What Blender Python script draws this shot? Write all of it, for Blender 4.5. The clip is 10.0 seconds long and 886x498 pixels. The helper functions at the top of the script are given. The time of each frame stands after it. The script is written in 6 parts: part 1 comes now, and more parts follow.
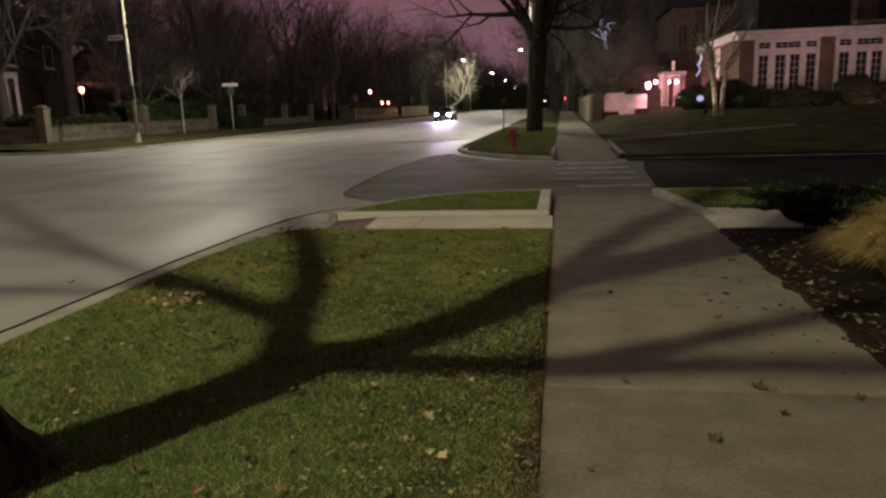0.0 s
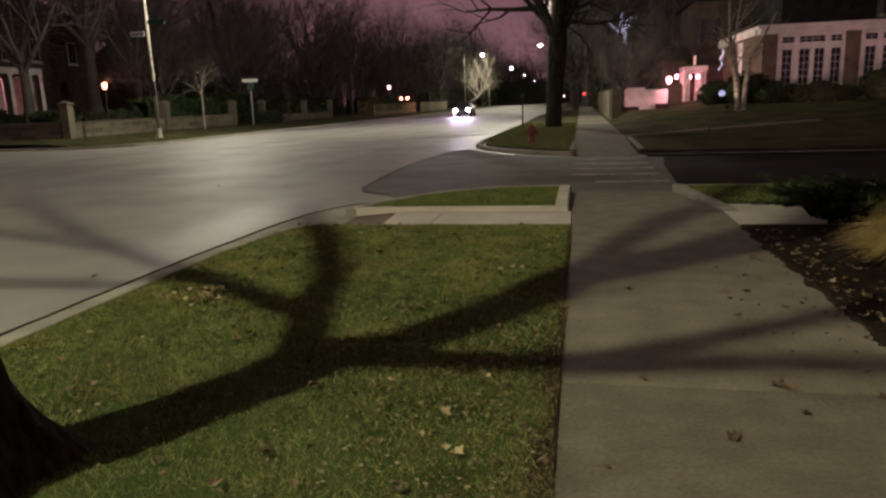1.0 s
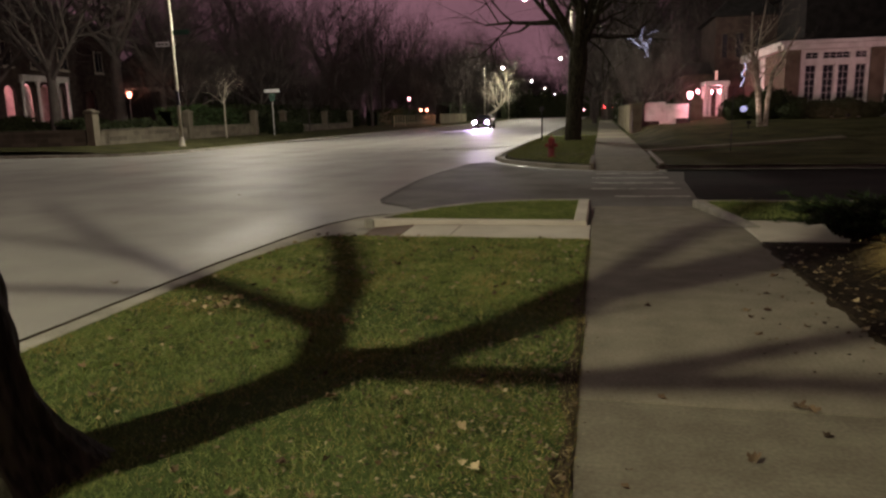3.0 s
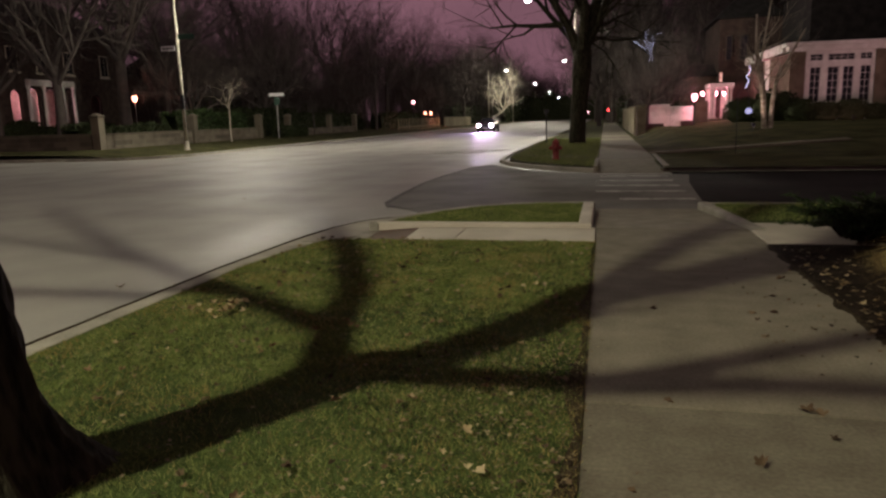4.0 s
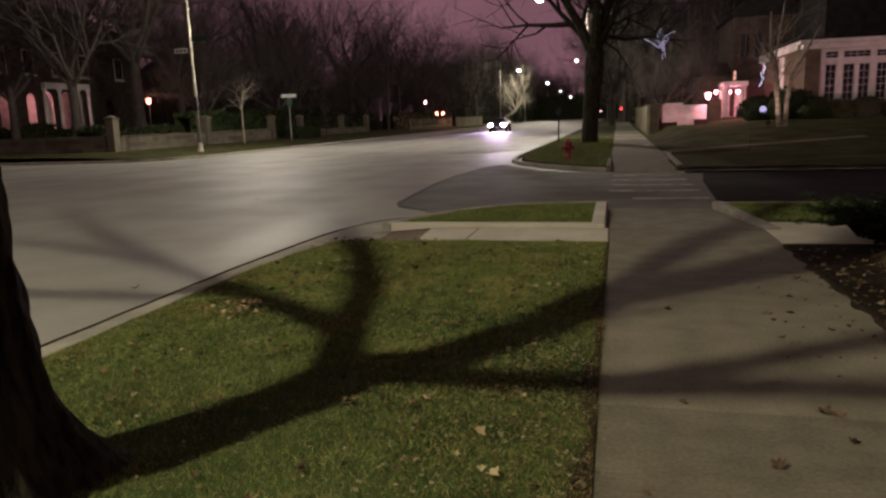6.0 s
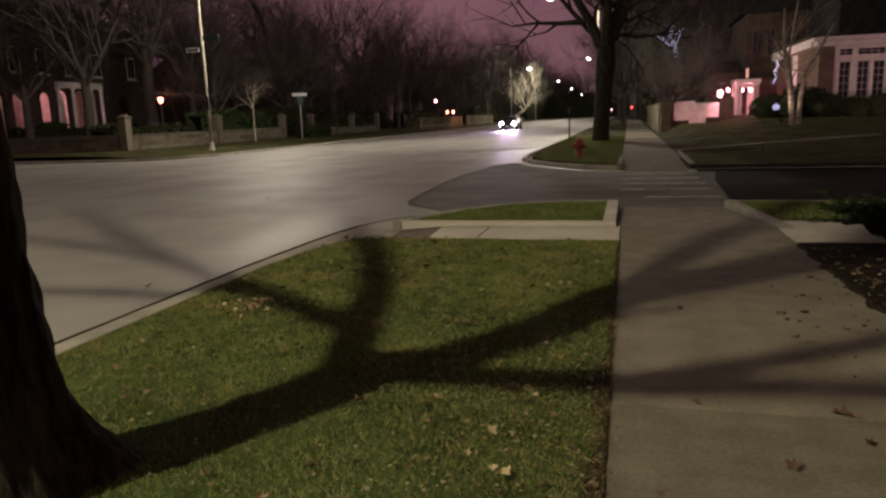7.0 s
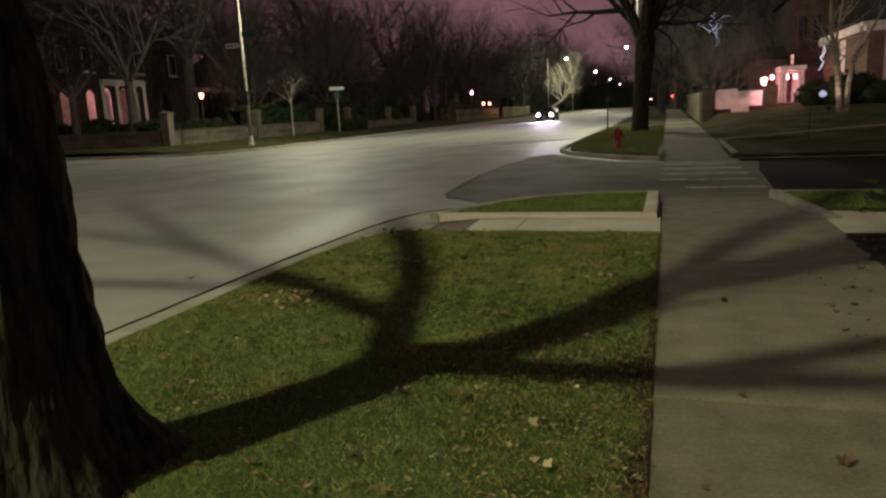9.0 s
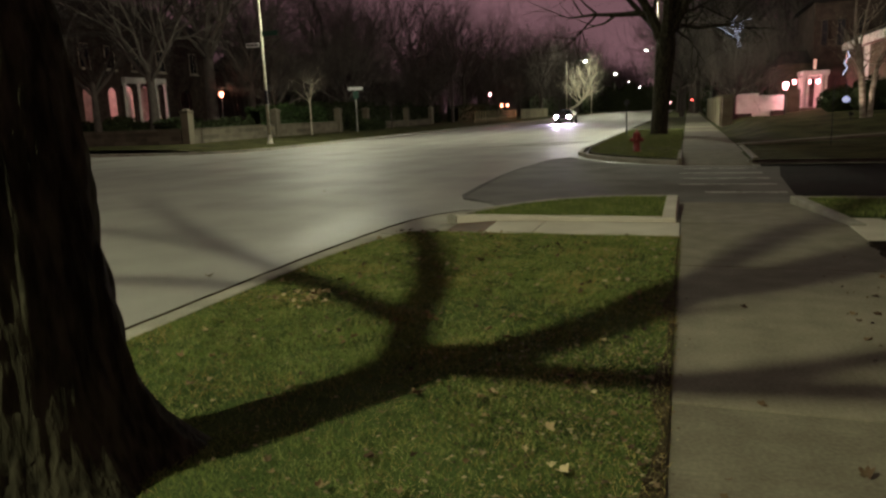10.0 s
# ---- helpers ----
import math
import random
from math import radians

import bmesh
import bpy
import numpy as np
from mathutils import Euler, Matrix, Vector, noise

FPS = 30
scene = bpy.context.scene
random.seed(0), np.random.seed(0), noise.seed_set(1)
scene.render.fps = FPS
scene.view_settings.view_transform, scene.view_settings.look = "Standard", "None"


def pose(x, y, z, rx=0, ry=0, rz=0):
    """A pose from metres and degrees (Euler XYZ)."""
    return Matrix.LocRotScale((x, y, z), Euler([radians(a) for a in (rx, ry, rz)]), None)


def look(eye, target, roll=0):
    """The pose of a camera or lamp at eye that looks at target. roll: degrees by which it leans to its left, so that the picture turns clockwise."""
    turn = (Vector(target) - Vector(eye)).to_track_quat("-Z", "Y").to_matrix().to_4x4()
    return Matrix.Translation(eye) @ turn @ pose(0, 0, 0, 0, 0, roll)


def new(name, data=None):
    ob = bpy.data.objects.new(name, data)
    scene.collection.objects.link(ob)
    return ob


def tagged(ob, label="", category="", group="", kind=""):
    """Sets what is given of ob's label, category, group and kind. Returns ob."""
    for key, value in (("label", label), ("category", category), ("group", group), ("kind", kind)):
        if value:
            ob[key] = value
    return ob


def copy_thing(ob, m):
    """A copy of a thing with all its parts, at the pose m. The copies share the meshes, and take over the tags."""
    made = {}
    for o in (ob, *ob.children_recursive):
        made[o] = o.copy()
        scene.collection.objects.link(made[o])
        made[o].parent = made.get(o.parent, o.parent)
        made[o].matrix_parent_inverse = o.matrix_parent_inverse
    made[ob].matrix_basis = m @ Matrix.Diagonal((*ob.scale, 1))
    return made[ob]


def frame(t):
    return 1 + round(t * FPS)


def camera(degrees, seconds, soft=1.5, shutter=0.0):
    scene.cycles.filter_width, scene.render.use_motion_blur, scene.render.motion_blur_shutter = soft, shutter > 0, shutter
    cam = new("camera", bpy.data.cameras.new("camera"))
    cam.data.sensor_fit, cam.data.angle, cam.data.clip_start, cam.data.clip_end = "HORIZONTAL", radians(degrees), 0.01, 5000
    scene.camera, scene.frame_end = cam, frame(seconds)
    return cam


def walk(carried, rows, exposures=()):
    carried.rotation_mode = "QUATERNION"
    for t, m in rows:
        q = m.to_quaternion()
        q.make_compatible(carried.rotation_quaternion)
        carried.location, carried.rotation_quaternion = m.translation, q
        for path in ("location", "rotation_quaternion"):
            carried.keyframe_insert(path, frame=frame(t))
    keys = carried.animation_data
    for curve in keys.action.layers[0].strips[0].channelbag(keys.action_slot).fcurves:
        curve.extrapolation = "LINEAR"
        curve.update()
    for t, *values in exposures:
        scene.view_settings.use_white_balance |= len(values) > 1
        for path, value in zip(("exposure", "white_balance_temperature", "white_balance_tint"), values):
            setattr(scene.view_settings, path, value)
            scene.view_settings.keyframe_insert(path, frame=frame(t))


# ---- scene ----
# The street runs along +y, its kerb on the near side at x = -3.95; heights are from the near pavement.
cam = camera(64.38, 10.0, soft=2.5)
# seconds, place, tilt below level, lean, heading
PATH = [
    (0, 0.000, -0.000, 1.500, -11.46, 1.90, 9.35),
    (0.5, 0.010, 0.003, 1.499, -11.65, 2.05, 10.15),
    (1, 0.004, 0.002, 1.500, -11.77, 1.97, 10.85),
    (1.5, 0.005, -0.001, 1.506, -11.67, 1.78, 11.42),
    (2, 0.002, -0.001, 1.508, -11.36, 1.55, 11.84),
    (2.5, -0.002, 0.000, 1.512, -11.04, 1.38, 12.17),
    (4, -0.008, 0.004, 1.512, -10.54, 1.53, 12.74),
    (4.5, -0.013, 0.017, 1.512, -10.53, 1.68, 12.92),
    (5, -0.015, 0.021, 1.511, -10.53, 1.83, 13.14),
    (5.5, -0.011, 0.015, 1.514, -10.51, 1.89, 13.40),
    (7, -0.021, 0.023, 1.512, -10.59, 1.96, 14.52),
    (7.5, -0.027, 0.028, 1.507, -10.75, 2.24, 15.13),
    (8, -0.035, 0.028, 1.508, -10.92, 2.61, 15.84),
    (8.5, -0.036, 0.027, 1.510, -11.03, 2.77, 16.61),
    (9, -0.038, 0.023, 1.508, -11.09, 2.71, 17.41),
    (9.5, -0.044, 0.022, 1.510, -11.09, 2.45, 18.17),
    (10, -0.055, 0.024, 1.512, -10.94, 2.08, 18.83),
]
walk(cam, [(t, pose(x, y, z, 90 + tilt, lean, turn)) for t, x, y, z, tilt, lean, turn in PATH],
     [(0, 0.08, 6500, 13), (2.5, 0.1, 6500, 14.5), (4, 0.06, 6450, 16), (5.5, 0.06, 6450, 18), (7, -0.02, 6700, 19), (7.5, -0.02, 6700, 16), (8.5, 0.0, 6700, 5), (9.2, 0.01, 6650, 1), (10, 0.03, 6600, -2)])

# ---- night sky and the large lights ----
world = bpy.data.worlds.new("night_sky")
scene.world = world
world.use_nodes = True
wn, wl = world.node_tree.nodes, world.node_tree.links
wn.clear()
w_out = wn.new("ShaderNodeOutputWorld")
w_bg = wn.new("ShaderNodeBackground")
w_co = wn.new("ShaderNodeTexCoord")
w_noise = wn.new("ShaderNodeTexNoise")
w_ramp = wn.new("ShaderNodeValToRGB")
w_noise.inputs["Scale"].default_value = 1.6
w_noise.inputs["Detail"].default_value = 4
w_ramp.color_ramp.elements[0].position, w_ramp.color_ramp.elements[0].color = 0.38, (0.095, 0.048, 0.06, 1)
w_ramp.color_ramp.elements[1].position, w_ramp.color_ramp.elements[1].color = 0.62, (0.2, 0.096, 0.12, 1)
w_bg.inputs["Strength"].default_value = 1.12
wl.new(w_co.outputs["Generated"], w_noise.inputs["Vector"])
wl.new(w_noise.outputs["Fac"], w_ramp.inputs["Fac"])
w_sep = wn.new("ShaderNodeSeparateXYZ")
w_up = wn.new("ShaderNodeMapRange")
w_up.inputs["From Min"].default_value, w_up.inputs["From Max"].default_value = 0.25, 0.75
w_mix = wn.new("ShaderNodeMix")
w_mix.data_type = "RGBA"
w_mix.inputs[7].default_value = (0.045, 0.041, 0.034, 1)
wl.new(w_co.outputs["Generated"], w_sep.inputs["Vector"])
wl.new(w_sep.outputs["Z"], w_up.inputs["Value"])
wl.new(w_up.outputs["Result"], w_mix.inputs[0])
wl.new(w_ramp.outputs["Color"], w_mix.inputs[6])
wl.new(w_mix.outputs[2], w_bg.inputs["Color"])
wl.new(w_bg.outputs["Background"], w_out.inputs["Surface"])

STREET_LIGHT = (0.94, 0.9, 0.62)
FAR_LIGHT = (0.93, 0.9, 0.7)
PORCH_LIGHT = (1.0, 0.32, 0.41)


def lamp_light(name, at, watts, colour=STREET_LIGHT, radius=0.17):
    data = bpy.data.lights.new(name, "POINT")
    data.energy, data.color, data.shadow_soft_size = watts, colour, radius
    ob = new(name, data)
    ob.location = at
    return ob


def beam_light(name, at, target, watts, colour, degrees, radius=0.06, blend=0.6):
    data = bpy.data.lights.new(name, "SPOT")
    data.energy, data.color, data.shadow_soft_size = watts, colour, radius
    data.spot_size, data.spot_blend = radians(degrees), blend
    ob = new(name, data)
    ob.matrix_world = look(at, target)
    return ob


# lamp heads: where the lamp hangs over the street; the lamp posts further down stand under them
HEADS = [(-6.4, -3.3), (-19.4, 36.9), (-5.0, 48.0), (-5.6, 103.0), (-18.0, 134.5), (-16.2, 172.0)]
for hx, hy in HEADS:
    lamp_light("street_light", (hx, hy, 9.5 if hy == 134.5 else 8.5), {36.9: 3700, 48.0: 4400, 103.0: 3000}.get(hy, 4700), STREET_LIGHT if hy < 0 else FAR_LIGHT, 0.18 if hy < 0 else 0.17)

# ---- materials ----
def ramp_of(nodes, stops, tight=1.0):
    ramp = nodes.new("ShaderNodeValToRGB")
    el = ramp.color_ramp.elements
    while len(el) < len(stops):
        el.new(0.5)
    for e, (p, c) in zip(el, stops):
        p = 0.5 + (p - 0.5) * tight
        e.position, e.color = p, (*c, 1)
    return ramp


def surface(name, stops, scale=3.0, fine=45.0, rough=0.85, bump=0.25, metal=0.0, grain=0.35, stretch=(1, 1, 1), island=0.0, pieces=0.0, depth=0.01, spec=0.3):
    """A worn surface: broad stains and fine grain over a ramp of base colours, with relief from the grain."""
    m = bpy.data.materials.new(name)
    m.use_nodes = True
    n, l = m.node_tree.nodes, m.node_tree.links
    bsdf = n["Principled BSDF"]
    co = n.new("ShaderNodeTexCoord")
    mp = n.new("ShaderNodeMapping")
    mp.inputs["Scale"].default_value = stretch
    l.new(co.outputs["Object"], mp.inputs["Vector"])
    big, small = n.new("ShaderNodeTexNoise"), n.new("ShaderNodeTexNoise")
    big.inputs["Scale"].default_value, big.inputs["Detail"].default_value = scale, 5
    small.inputs["Scale"].default_value, small.inputs["Detail"].default_value = fine, 6
    for t in (big, small):
        l.new(mp.outputs["Vector"], t.inputs["Vector"])
    mix = n.new("ShaderNodeMix")
    mix.data_type = "FLOAT"
    mix.inputs[0].default_value = grain
    l.new(big.outputs["Fac"], mix.inputs[2])
    l.new(small.outputs["Fac"], mix.inputs[3])
    value = mix.outputs[0]
    for amount, node, out in ((island, "ShaderNodeNewGeometry", "Random Per Island"), (pieces, "ShaderNodeObjectInfo", "Random")):
        if amount:
            src = n.new(node)
            m2 = n.new("ShaderNodeMix")
            m2.data_type = "FLOAT"
            m2.inputs[0].default_value = amount
            l.new(value, m2.inputs[2])
            l.new(src.outputs[out], m2.inputs[3])
            value = m2.outputs[0]
    ramp = ramp_of(n, stops, 0.5 if island + pieces < 0.25 else 0.8)
    l.new(value, ramp.inputs["Fac"])
    l.new(ramp.outputs["Color"], bsdf.inputs["Base Color"])
    bsdf.inputs["Roughness"].default_value = rough
    bsdf.inputs["Metallic"].default_value = metal
    bsdf.inputs["Specular IOR Level"].default_value = spec
    if bump:
        b = n.new("ShaderNodeBump")
        b.inputs["Strength"].default_value, b.inputs["Distance"].default_value = bump, depth
        l.new(small.outputs["Fac"], b.inputs["Height"])
        l.new(b.outputs["Normal"], bsdf.inputs["Normal"])
    return m


def glowing(name, colour, strength):
    m = bpy.data.materials.new(name)
    m.use_nodes = True
    b = m.node_tree.nodes["Principled BSDF"]
    b.inputs["Base Color"].default_value = (*colour, 1)
    b.inputs["Emission Color"].default_value = (*colour, 1)
    b.inputs["Emission Strength"].default_value = strength
    return m


def glassy(name, colour=(0.02, 0.022, 0.025), rough=0.08):
    m = bpy.data.materials.new(name)
    m.use_nodes = True
    b = m.node_tree.nodes["Principled BSDF"]
    b.inputs["Base Color"].default_value = (*colour, 1)
    b.inputs["Roughness"].default_value = rough
    return m


def asphalt_material():
    """Dry asphalt; the wheel tracks along the street are paler and polished."""
    m = surface("asphalt", [(0.3, (0.23, 0.222, 0.2)), (0.7, (0.33, 0.318, 0.285))], scale=0.5, fine=90, rough=0.6, bump=0.5, depth=0.006, grain=0.4, spec=0.5)
    n, l = m.node_tree.nodes, m.node_tree.links
    bsdf = n["Principled BSDF"]
    co = n.new("ShaderNodeTexCoord")
    mp = n.new("ShaderNodeMapping")
    mp.inputs["Scale"].default_value = (1.0, 0.02, 1.0)
    l.new(co.outputs["Object"], mp.inputs["Vector"])
    streak = n.new("ShaderNodeTexNoise")
    streak.inputs["Scale"].default_value, streak.inputs["Detail"].default_value = 0.5, 3
    l.new(mp.outputs["Vector"], streak.inputs["Vector"])
    rr = ramp_of(n, [(0.36, (0.72, 0.72, 0.72)), (0.64, (0.52, 0.52, 0.52))])
    l.new(streak.outputs["Fac"], rr.inputs["Fac"])
    l.new(rr.outputs["Color"], bsdf.inputs["Roughness"])
    return m


ASPHALT = asphalt_material()
ASPHALT_DARK = surface("dark_asphalt_patch", [(0.3, (0.095, 0.088, 0.078)), (0.7, (0.155, 0.145, 0.13))], scale=0.8, fine=80, rough=0.85, bump=0.5, depth=0.006)
ASPHALT_SIDE = surface("near_black_asphalt", [(0.3, (0.011, 0.0095, 0.0095)), (0.7, (0.019, 0.017, 0.0165))], scale=0.6, fine=80, rough=0.95, bump=0.5, depth=0.006, spec=0.08)
ASPHALT_SEAL = surface("tar_seal", [(0.3, (0.05, 0.047, 0.045)), (0.7, (0.13, 0.124, 0.115))], scale=2.2, fine=60, rough=0.8, bump=0.4, depth=0.005, spec=0.2)
CONCRETE = surface("pavement_concrete", [(0.25, (0.075, 0.064, 0.044)), (0.5, (0.148, 0.13, 0.093)), (0.75, (0.235, 0.21, 0.155))], scale=3.2, fine=45, rough=0.9, bump=0.5, depth=0.006, grain=0.45, pieces=0.25)
CONCRETE_PALE = surface("pale_concrete", [(0.25, (0.42, 0.38, 0.31)), (0.75, (0.58, 0.54, 0.45))], scale=1.5, fine=60, rough=0.9, bump=0.3, depth=0.004, pieces=0.15)
KERB = surface("kerb_concrete", [(0.25, (0.2, 0.19, 0.155)), (0.75, (0.36, 0.34, 0.28))], scale=2.0, fine=50, rough=0.9, bump=0.4, depth=0.006)
GUTTER = surface("gutter_concrete", [(0.25, (0.26, 0.24, 0.195)), (0.75, (0.4, 0.37, 0.31))], scale=1.2, fine=50, rough=0.9, bump=0.4, depth=0.005)
TACTILE = surface("dark_red_tactile_plate", [(0.3, (0.11, 0.075, 0.055)), (0.7, (0.16, 0.11, 0.085))], scale=3, fine=60, rough=0.8, bump=0.3, depth=0.004)
PAINT_WORN = surface("worn_road_paint", [(0.35, (0.1, 0.095, 0.09)), (0.62, (0.4, 0.385, 0.35))], scale=3.0, fine=30, rough=0.7, bump=0.2, grain=0.6, depth=0.004)
SOIL = surface("lawn_soil", [(0.3, (0.03, 0.045, 0.014)), (0.7, (0.07, 0.095, 0.03))], scale=1.4, fine=70, rough=1.0, bump=0.8, depth=0.02, spec=0.05)
MULCH = surface("mulch", [(0.3, (0.011, 0.008, 0.005)), (0.7, (0.04, 0.027, 0.017))], scale=5, fine=60, rough=1.0, bump=1.0, depth=0.03, grain=0.6, spec=0.05)
FAR_GRASS = surface("far_lawn", [(0.3, (0.032, 0.033, 0.014)), (0.7, (0.08, 0.078, 0.034))], scale=0.8, fine=35, rough=1.0, bump=0.9, depth=0.04, spec=0.05)
DIRT = surface("bare_dirt", [(0.3, (0.025, 0.018, 0.01)), (0.7, (0.06, 0.045, 0.026))], scale=8, fine=70, rough=1.0, bump=1.0, depth=0.02, grain=0.6, spec=0.05)
BLADES = surface("grass_blades", [(0.1, (0.05, 0.075, 0.018)), (0.42, (0.14, 0.185, 0.045)), (0.68, (0.25, 0.285, 0.09)), (0.92, (0.5, 0.44, 0.22))], scale=2.6, fine=9, rough=0.75, bump=0, island=0.42, grain=0.35, spec=0.15)
STRAW = surface("straw_blades", [(0.0, (0.2, 0.135, 0.045)), (0.5, (0.34, 0.245, 0.09)), (1.0, (0.47, 0.37, 0.16))], scale=3, fine=20, rough=0.8, bump=0, island=0.7, spec=0.1)
NEEDLES = surface("juniper_needles", [(0.0, (0.016, 0.03, 0.011)), (1.0, (0.05, 0.082, 0.028))], scale=4, fine=20, rough=0.7, bump=0, island=0.6, spec=0.15)
LEAFAGE = surface("boxwood_leaves", [(0.0, (0.014, 0.02, 0.01)), (1.0, (0.05, 0.06, 0.028))], scale=2, fine=20, rough=0.8, bump=0, island=0.6, spec=0.1)
IVY = surface("hedge_leaves", [(0.0, (0.02, 0.035, 0.014)), (1.0, (0.06, 0.09, 0.035))], scale=2, fine=20, rough=0.8, bump=0, island=0.6, spec=0.1)
DEAD_LEAF = surface("dead_leaf", [(0.1, (0.12, 0.075, 0.035)), (0.5, (0.27, 0.2, 0.105)), (0.9, (0.44, 0.36, 0.21))], scale=9, fine=60, rough=0.8, bump=0.3, pieces=0.65, depth=0.003, spec=0.2)
LITTER = surface("leaf_litter", [(0.0, (0.03, 0.02, 0.01)), (0.5, (0.12, 0.088, 0.048)), (1.0, (0.32, 0.26, 0.16))], scale=5, fine=40, rough=0.85, bump=0, island=0.8, spec=0.15)
DARK_LEAF = surface("dark_dead_leaf", [(0.1, (0.03, 0.02, 0.012)), (0.5, (0.09, 0.06, 0.035)), (0.9, (0.2, 0.14, 0.08))], scale=9, fine=60, rough=0.85, bump=0.3, pieces=0.65, depth=0.003, spec=0.2)
BARK = surface("old_bark", [(0.3, (0.01, 0.009, 0.0055)), (0.7, (0.045, 0.041, 0.026))], scale=5, fine=22, rough=0.95, bump=1.0, depth=0.03, grain=0.6, stretch=(1, 1, 0.22), spec=0.1)
BRANCH = surface("bare_branches", [(0.3, (0.045, 0.038, 0.035)), (0.7, (0.105, 0.09, 0.082))], scale=2, fine=20, rough=0.95, bump=0.4, island=0.3, spec=0.05)
PALE_BARK = surface("pale_bark", [(0.3, (0.2, 0.17, 0.13)), (0.7, (0.42, 0.38, 0.31))], scale=3, fine=18, rough=0.9, bump=0.6, stretch=(1, 1, 2), spec=0.1)
GALVANISED = surface("galvanised_steel", [(0.3, (0.3, 0.3, 0.28)), (0.7, (0.5, 0.49, 0.46))], scale=4, fine=30, rough=0.55, bump=0.1, metal=0.3)
POLE_CONCRETE = surface("concrete_pole", [(0.3, (0.22, 0.2, 0.16)), (0.7, (0.36, 0.33, 0.27))], scale=3, fine=30, rough=0.85, bump=0.3)
DARK_METAL = surface("dark_metal", [(0.3, (0.015, 0.015, 0.016)), (0.7, (0.04, 0.04, 0.042))], scale=5, fine=40, rough=0.5, bump=0.15, metal=0.4)
SIGN_BACK = surface("sign_sheet", [(0.3, (0.42, 0.43, 0.43)), (0.7, (0.6, 0.6, 0.6))], scale=6, fine=40, rough=0.5, bump=0.05)
SIGN_GREEN = surface("green_sign_sheet", [(0.3, (0.01, 0.04, 0.025)), (0.7, (0.02, 0.06, 0.04))], scale=6, fine=40, rough=0.5, bump=0.05)
RED_PAINT = surface("red_cast_iron", [(0.3, (0.13, 0.016, 0.013)), (0.7, (0.25, 0.032, 0.025))], scale=9, fine=60, rough=0.5, bump=0.3, depth=0.005, spec=0.5)
STONE = surface("limestone_wall", [(0.3, (0.07, 0.06, 0.045)), (0.7, (0.15, 0.13, 0.095))], scale=1.6, fine=25, rough=0.95, bump=0.5, pieces=0.3)
BRICK = surface("tan_brick", [(0.3, (0.1, 0.078, 0.056)), (0.7, (0.18, 0.145, 0.105))], scale=2, fine=30, rough=0.9, bump=0.5, pieces=0.2)
BRICK_DARK = surface("dark_brick", [(0.3, (0.035, 0.025, 0.021)), (0.7, (0.075, 0.053, 0.044))], scale=2, fine=30, rough=0.95, bump=0.5)
WHITE = surface("white_painted_wood", [(0.3, (0.62, 0.6, 0.56)), (0.7, (0.8, 0.78, 0.75))], scale=2, fine=30, rough=0.6, bump=0.12)
STUCCO = surface("cream_stucco", [(0.3, (0.4, 0.34, 0.27)), (0.7, (0.58, 0.5, 0.41))], scale=1.3, fine=30, rough=0.95, bump=0.4)
ROOF = surface("slate_roof", [(0.3, (0.01, 0.009, 0.009)), (0.7, (0.026, 0.023, 0.022))], scale=2, fine=20, rough=0.9, bump=0.5)
FENCE_WOOD = surface("fence_wood", [(0.3, (0.17, 0.145, 0.095)), (0.7, (0.3, 0.26, 0.175))], scale=3, fine=30, rough=0.9, bump=0.4, stretch=(1, 1, 0.3), pieces=0.3)
CURTAIN = surface("pale_curtain", [(0.3, (0.5, 0.42, 0.4)), (0.7, (0.72, 0.62, 0.6))], scale=2, fine=25, rough=0.9, bump=0.3, stretch=(4, 4, 0.3))
CAR_PAINT = glassy("black_car_paint", (0.012, 0.012, 0.016), 0.25)
RUBBER = surface("tyre_rubber", [(0.3, (0.012, 0.012, 0.012)), (0.7, (0.028, 0.028, 0.028))], scale=8, fine=40, rough=0.9, bump=0.2)
GLASS = glassy("window_glass")
CHROME = surface("chrome", [(0.3, (0.5, 0.5, 0.5)), (0.7, (0.7, 0.7, 0.7))], scale=8, fine=40, rough=0.2, bump=0, metal=1.0)
LAMP_GLASS = glowing("street_lamp_glass", (1.0, 0.97, 0.86), 70)
PINK_GLASS = glowing("porch_lamp_glass", (1.0, 0.46, 0.52), 6)
ORANGE_GLASS = glowing("gate_lamp_glass", (1.0, 0.36, 0.24), 5)
RED_GLASS = glowing("red_lamp_glass", (1.0, 0.05, 0.05), 14)
HEAD_GLASS = glowing("headlamp_glass", (0.92, 0.8, 1.0), 400)
ICE_GLASS = glowing("string_light_glass", (0.62, 0.66, 1.0), 1.6)
GLOBE_GLASS = glowing("garden_globe_glass", (0.5, 0.5, 0.85), 0.75)
WARM_PANE = glowing("lit_window_pane", (1.0, 0.5, 0.42), 0.8)

# ---- mesh helpers ----
def finish(name, me, material, parent=None, label=""):
    me.materials.append(material)
    ob = new(name, me)
    ob.parent = parent
    if label:
        ob["label"] = label
    return ob


def part(name, bm, material, parent=None, label=""):
    me = bpy.data.meshes.new(name)
    bm.to_mesh(me)
    bm.free()
    return finish(name, me, material, parent, label)


def raw(name, verts, faces, material, parent=None, label="", smooth=False):
    me = bpy.data.meshes.new(name)
    me.from_pydata(verts, [], faces)
    if smooth:
        me.polygons.foreach_set("use_smooth", [True] * len(me.polygons))
    return finish(name, me, material, parent, label)


def thing(name, at, label, category, group="", kind="", turn=0.0):
    ob = new(name)
    ob.matrix_world = pose(*at, 0, 0, turn)
    return tagged(ob, label, category, group, kind)


